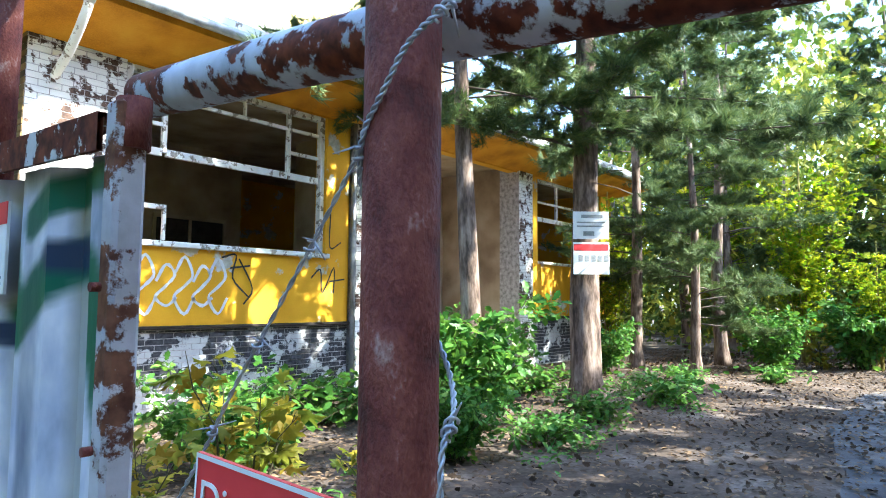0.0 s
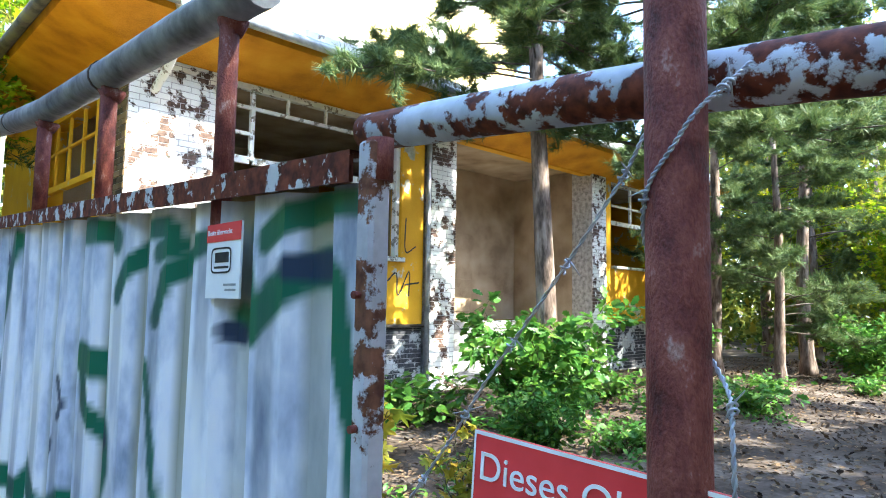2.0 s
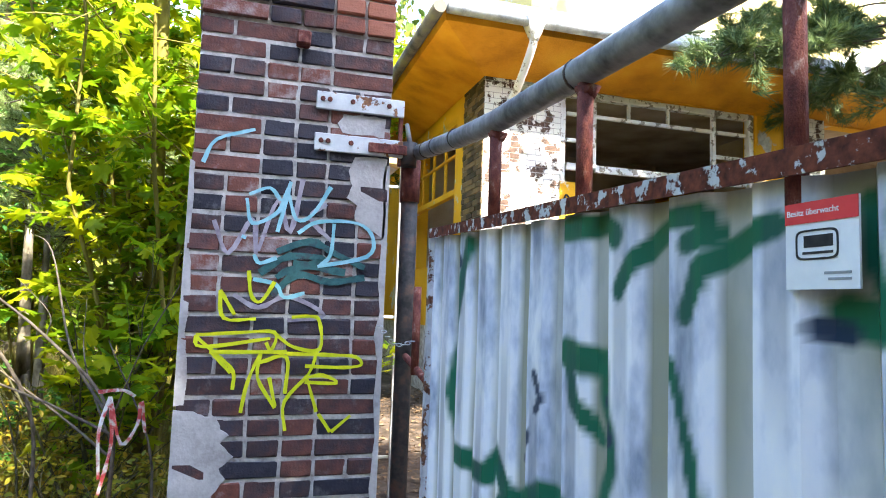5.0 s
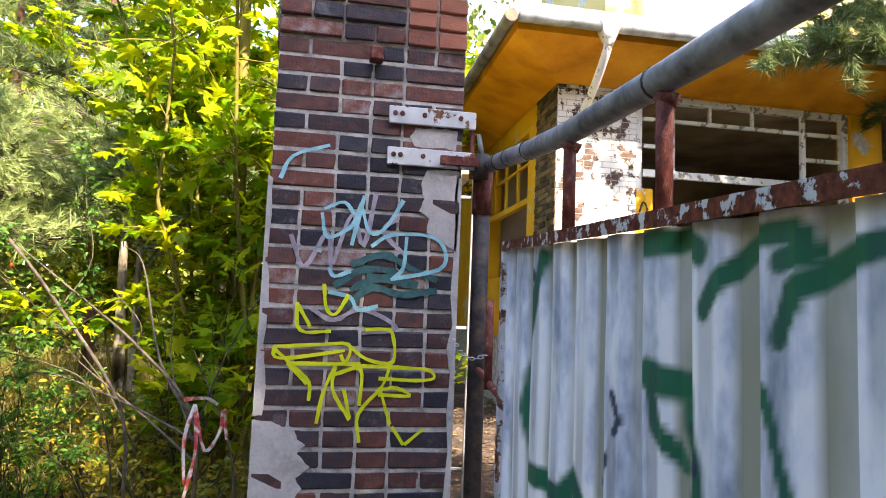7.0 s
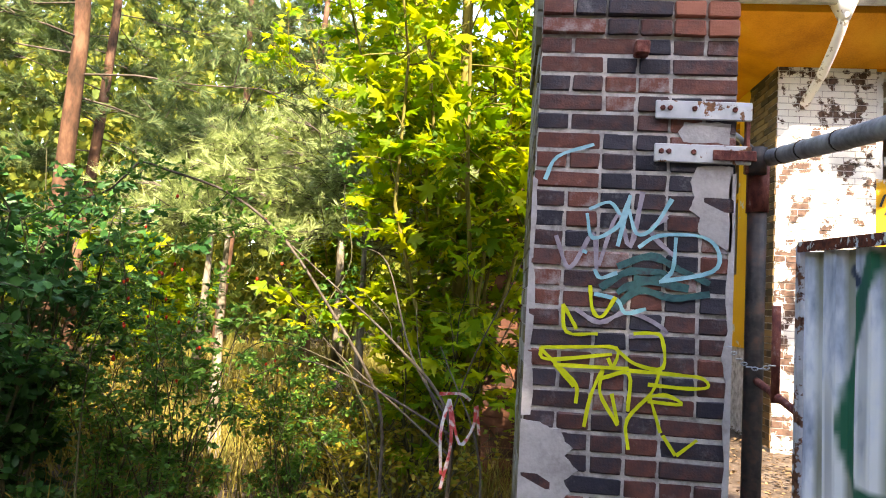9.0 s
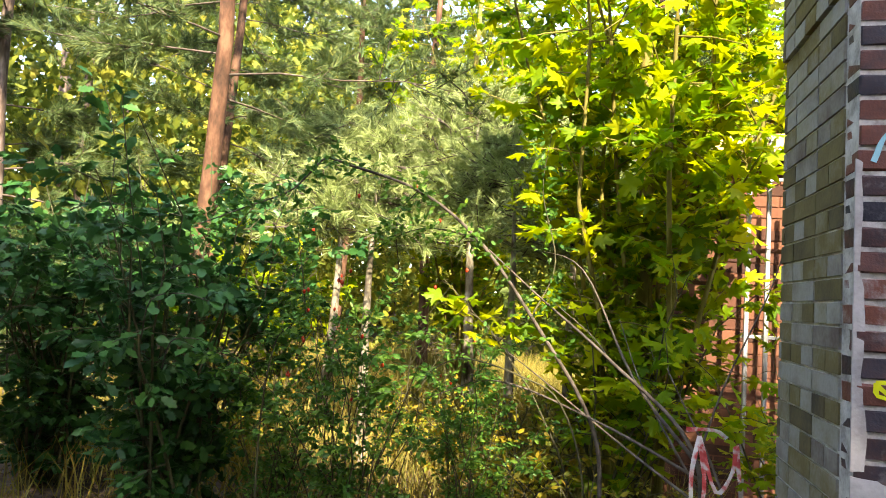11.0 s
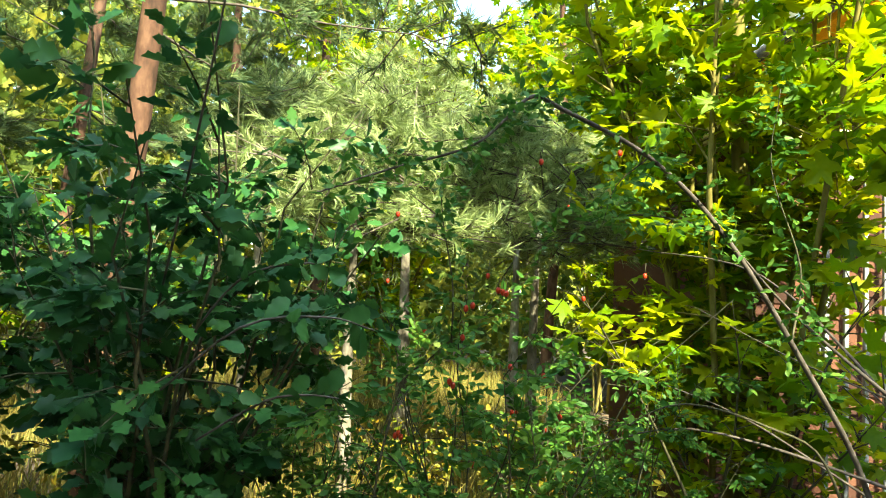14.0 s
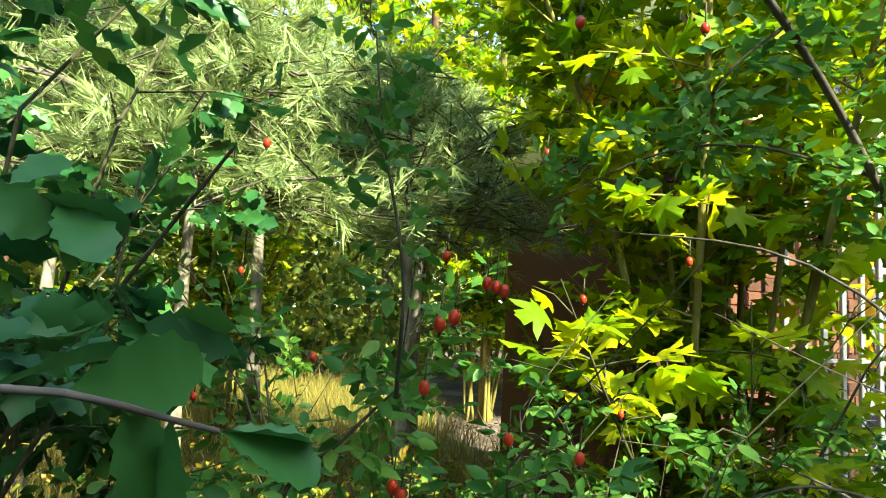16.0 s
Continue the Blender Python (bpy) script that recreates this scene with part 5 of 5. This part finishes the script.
def dead_branches():
    d = empty("dead_branches", (-1.08, 0.66, 0), "bare grey arching branches of a dead bush", "branch")
    for k, (pts, r) in enumerate((([(0.02, 0.02, -0.1), (0, 0, 0.5), (-0.02, 0.0, 1.0), (-0.35, 0.2, 1.32), (-0.7, 0.22, 1.6), (-0.98, 0.14, 1.84)], 0.013), ([(0, 0, 0.95), (-0.25, 0.25, 1.25), (-0.5, 0.75, 1.75), (-0.8, 1.4, 1.9)], 0.009),
                     ([(0, 0, 1.0), (0.1, 0.02, 1.3), (0.28, 0.1, 1.7), (0.4, 0.2, 2.1)], 0.005), ([(0, 0, 0.9), (-0.4, 0.2, 1.05), (-0.9, 0.5, 1.15), (-1.3, 0.7, 1.0)], 0.008),
                     ([(0, 0, 0.8), (-0.3, 0.3, 0.95), (-0.7, 0.5, 1.2), (-0.95, 0.9, 1.3)], 0.007), ([(0, 0, 0.85), (-0.2, 0.3, 1.2), (-0.3, 0.7, 1.5)], 0.006), ([(0.1, 0.1, -0.1), (0.15, 0.2, 0.7), (-0.1, 0.3, 1.3)], 0.01), ([(-0.35, 0.2, 1.32), (-0.45, 0.6, 1.42), (-0.7, 0.9, 1.6)], 0.004))):
        c = curve_points(pts, 5)
        n = len(c)
        part("branch", tube(c, [max(0.0015, r * (1 - 0.8 * j / n)) for j in range(n)], 6, wobble=0.15, seed=k), M_TWIG, d)


dead_branches()


def barrier_tape():
    t = empty("barrier_tape", (-1.09, 0.6, 1.08), "torn red and white barrier tape tied to a branch", "tape")
    for k, pts in enumerate(([(0, 0, 0), (-0.03, -0.03, -0.15), (-0.02, -0.02, -0.35)], [(0, 0, 0), (0.02, -0.02, -0.2), (-0.02, -0.01, -0.42)], [(0, 0, 0), (0.06, -0.03, -0.2), (0.12, -0.02, -0.12), (0.13, -0.02, -0.02), (0.15, 0, -0.16)], [(-0.05, 0, 0.02), (0.05, -0.02, 0.03), (0.1, 0, 0.0)])):
        part("strip", ribbon(pts, 0.02, (0.2, 1, 0.1)), M_TAPE, t)


barrier_tape()


def rose_hips():
    rnd = random.Random(8)
    spots = [(-2.87, 0.74, 1.54), (-2.85, 0.74, 1.55), (-2.89, 0.82, 1.3), (-2.9, 0.83, 1.31), (-2.74, 0.88, 1.6), (-2.73, 0.87, 1.595), (-2.755, 0.88, 1.605), (-3.15, 1.9, 1.65), (-3.05, 1.01, 1.11), (-3.04, 1.0, 1.1), (-3.06, 1.02, 1.1), (-2.87, 0.8, 1.45), (-2.6, 0.85, 1.34), (-2.7, 0.9, 1.36), (-2.52, 0.95, 1.2), (-2.65, 0.8, 2.02), (-2.38, 0.85, 2.08)] + [(-2.6 + rnd.gauss(0, 0.35), 1.3 + rnd.gauss(0, 0.3), rnd.uniform(0.9, 2.0)) for _ in range(14)]
    for p in spots:
        h = empty("rose_hip", p, "ripe red rose hip on the dog rose", "rose hip", "hips of the dog rose")
        bm = bmesh.new()
        bmesh.ops.create_uvsphere(bm, u_segments=10, v_segments=7, radius=0.0085, matrix=Matrix.Diagonal((1, 1, 1.35, 1)))
        for f in bm.faces:
            f.smooth = True
        part("fruit", bm, M_HIP, h)
        part("calyx", tube([(0, 0, -0.0105), (0, 0, -0.016)], [0.004, 0.001], 5), M_DARK, h)
        part("stalk", tube([(0, 0, 0.0105), (0.004, 0.003, 0.05)], 0.0014, 4), M_STEM, h)


rose_hips()


# ---- ground cover and the far woods ----
def ground_cover():
    rng = np.random.default_rng(4)

    def area(n, x0, x1, y0, y1, z=0.0):
        return np.column_stack((rng.uniform(x0, x1, n), rng.uniform(y0, y1, n), np.full(n, z)))

    def flatways(n, lift):
        a = rng.uniform(0, 2 * math.pi, n)
        return np.column_stack((np.cos(a), np.sin(a), rng.normal(0, lift, n)))

    P = np.vstack((area(22000, -7, 4, -1, 9), area(36000, 3, 22, -6, 5.7)))
    tagged(part("leaf_litter", scatter("leaf_litter", "oval", P + (0, 0, 0.015), flatways(len(P), 0.15), rng.uniform(0.03, 0.085, len(P)), M_LITTER, 0.8, 5), M_LITTER), "dry brown leaves and needles on the ground", "litter", kind="stuff")
    P = np.vstack((area(34000, -8, -0.6, 2.4, 13), area(3500, -6, 0, -1.5, 3)))
    W = np.column_stack((rng.normal(0, 0.4, len(P)), rng.normal(0, 0.4, len(P)), np.ones(len(P))))
    tagged(part("dry_grass", scatter("dry_grass", "blade", P - (0, 0, 0.03), W, rng.uniform(0.15, 0.62, len(P)), M_GRASS, 0.0, 6), M_GRASS), "dry yellow grass between the bushes", "grass", kind="stuff")
    P = area(9000, 2.5, 13, 0.2, 5.6)
    P = P[[noise.noise(Vector((q[0] * 0.6, q[1] * 0.6, 2))) > 0.2 for q in P]]
    P[:, 2] = rng.uniform(0.0, 0.1, len(P))
    tagged(part("low_herbs", scatter("low_herbs", "oval", P, flatways(len(P), 0.5), rng.uniform(0.04, 0.1, len(P)), M_GREENLEAF, 0.7, 12), M_GREENLEAF), "patchy low green herbs on the forest floor", "herbs", kind="stuff")
    P = area(2600, 4, 22, -6, 4)
    tagged(part("pine_cones", scatter("pine_cones", "lobed", P + (0, 0, 0.03), flatways(2600, 0.6), rng.uniform(0.05, 0.1, 2600), M_CONE, 0.2, 7), M_CONE), "dark pine cones strewn over the drive", "pine cones", kind="stuff")
    # woods that close the view all round
    n = 125000
    a = rng.uniform(0, 2 * math.pi, n)
    r = rng.uniform(0, 1, n) ** 0.7 * 16 + 24
    h = 13.5 + 2.5 * np.sin(a * 9) + 1.5 * np.sin(a * 23 + 1)
    z = rng.uniform(0, 1, n) ** 1.1 * h
    P = np.column_stack((6 + r * np.cos(a), 2 + r * np.sin(a), z))
    D = rng.normal(size=(n, 3))
    tagged(part("far_woods", scatter("far_woods", "lobed", P, D, rng.uniform(0.35, 0.9, n), M_FARLEAF, 0.3, 8), M_FARLEAF), "distant mixed woodland round the clearing", "woods", kind="stuff")
    P = np.vstack((area(34000, -16, 4, 12.5, 22), area(20000, 20, 36, -9, 12), area(14000, -16, -9, -2, 13)))
    P[:, 2] = rng.uniform(0, 1, len(P)) * (10 + 2.5 * np.sin(P[:, 0] * 0.9))
    tagged(part("thicket_foliage", scatter("thicket_foliage", "lobed", P, rng.normal(size=(len(P), 3)), rng.uniform(0.12, 0.38, len(P)), M_FARLEAF, 0.4, 9), M_FARLEAF), "dense sunlit undergrowth between the trees", "undergrowth", kind="stuff")
    rnd = random.Random(77)
    bm = bmesh.new()
    for k in range(130):
        q = rnd.uniform(0, 2 * math.pi)
        d = rnd.uniform(22, 36)
        x, y = 6 + d * math.cos(q), 2 + d * math.sin(q)
        tube([(x, y, -0.1), (x + rnd.uniform(-0.4, 0.4), y, rnd.uniform(8, 12))], [0.16, 0.07], 6, bm)
    tagged(part("far_trunks", bm, M_BARK), "slim far tree trunks in the woodland", "woods", kind="stuff")


ground_cover()
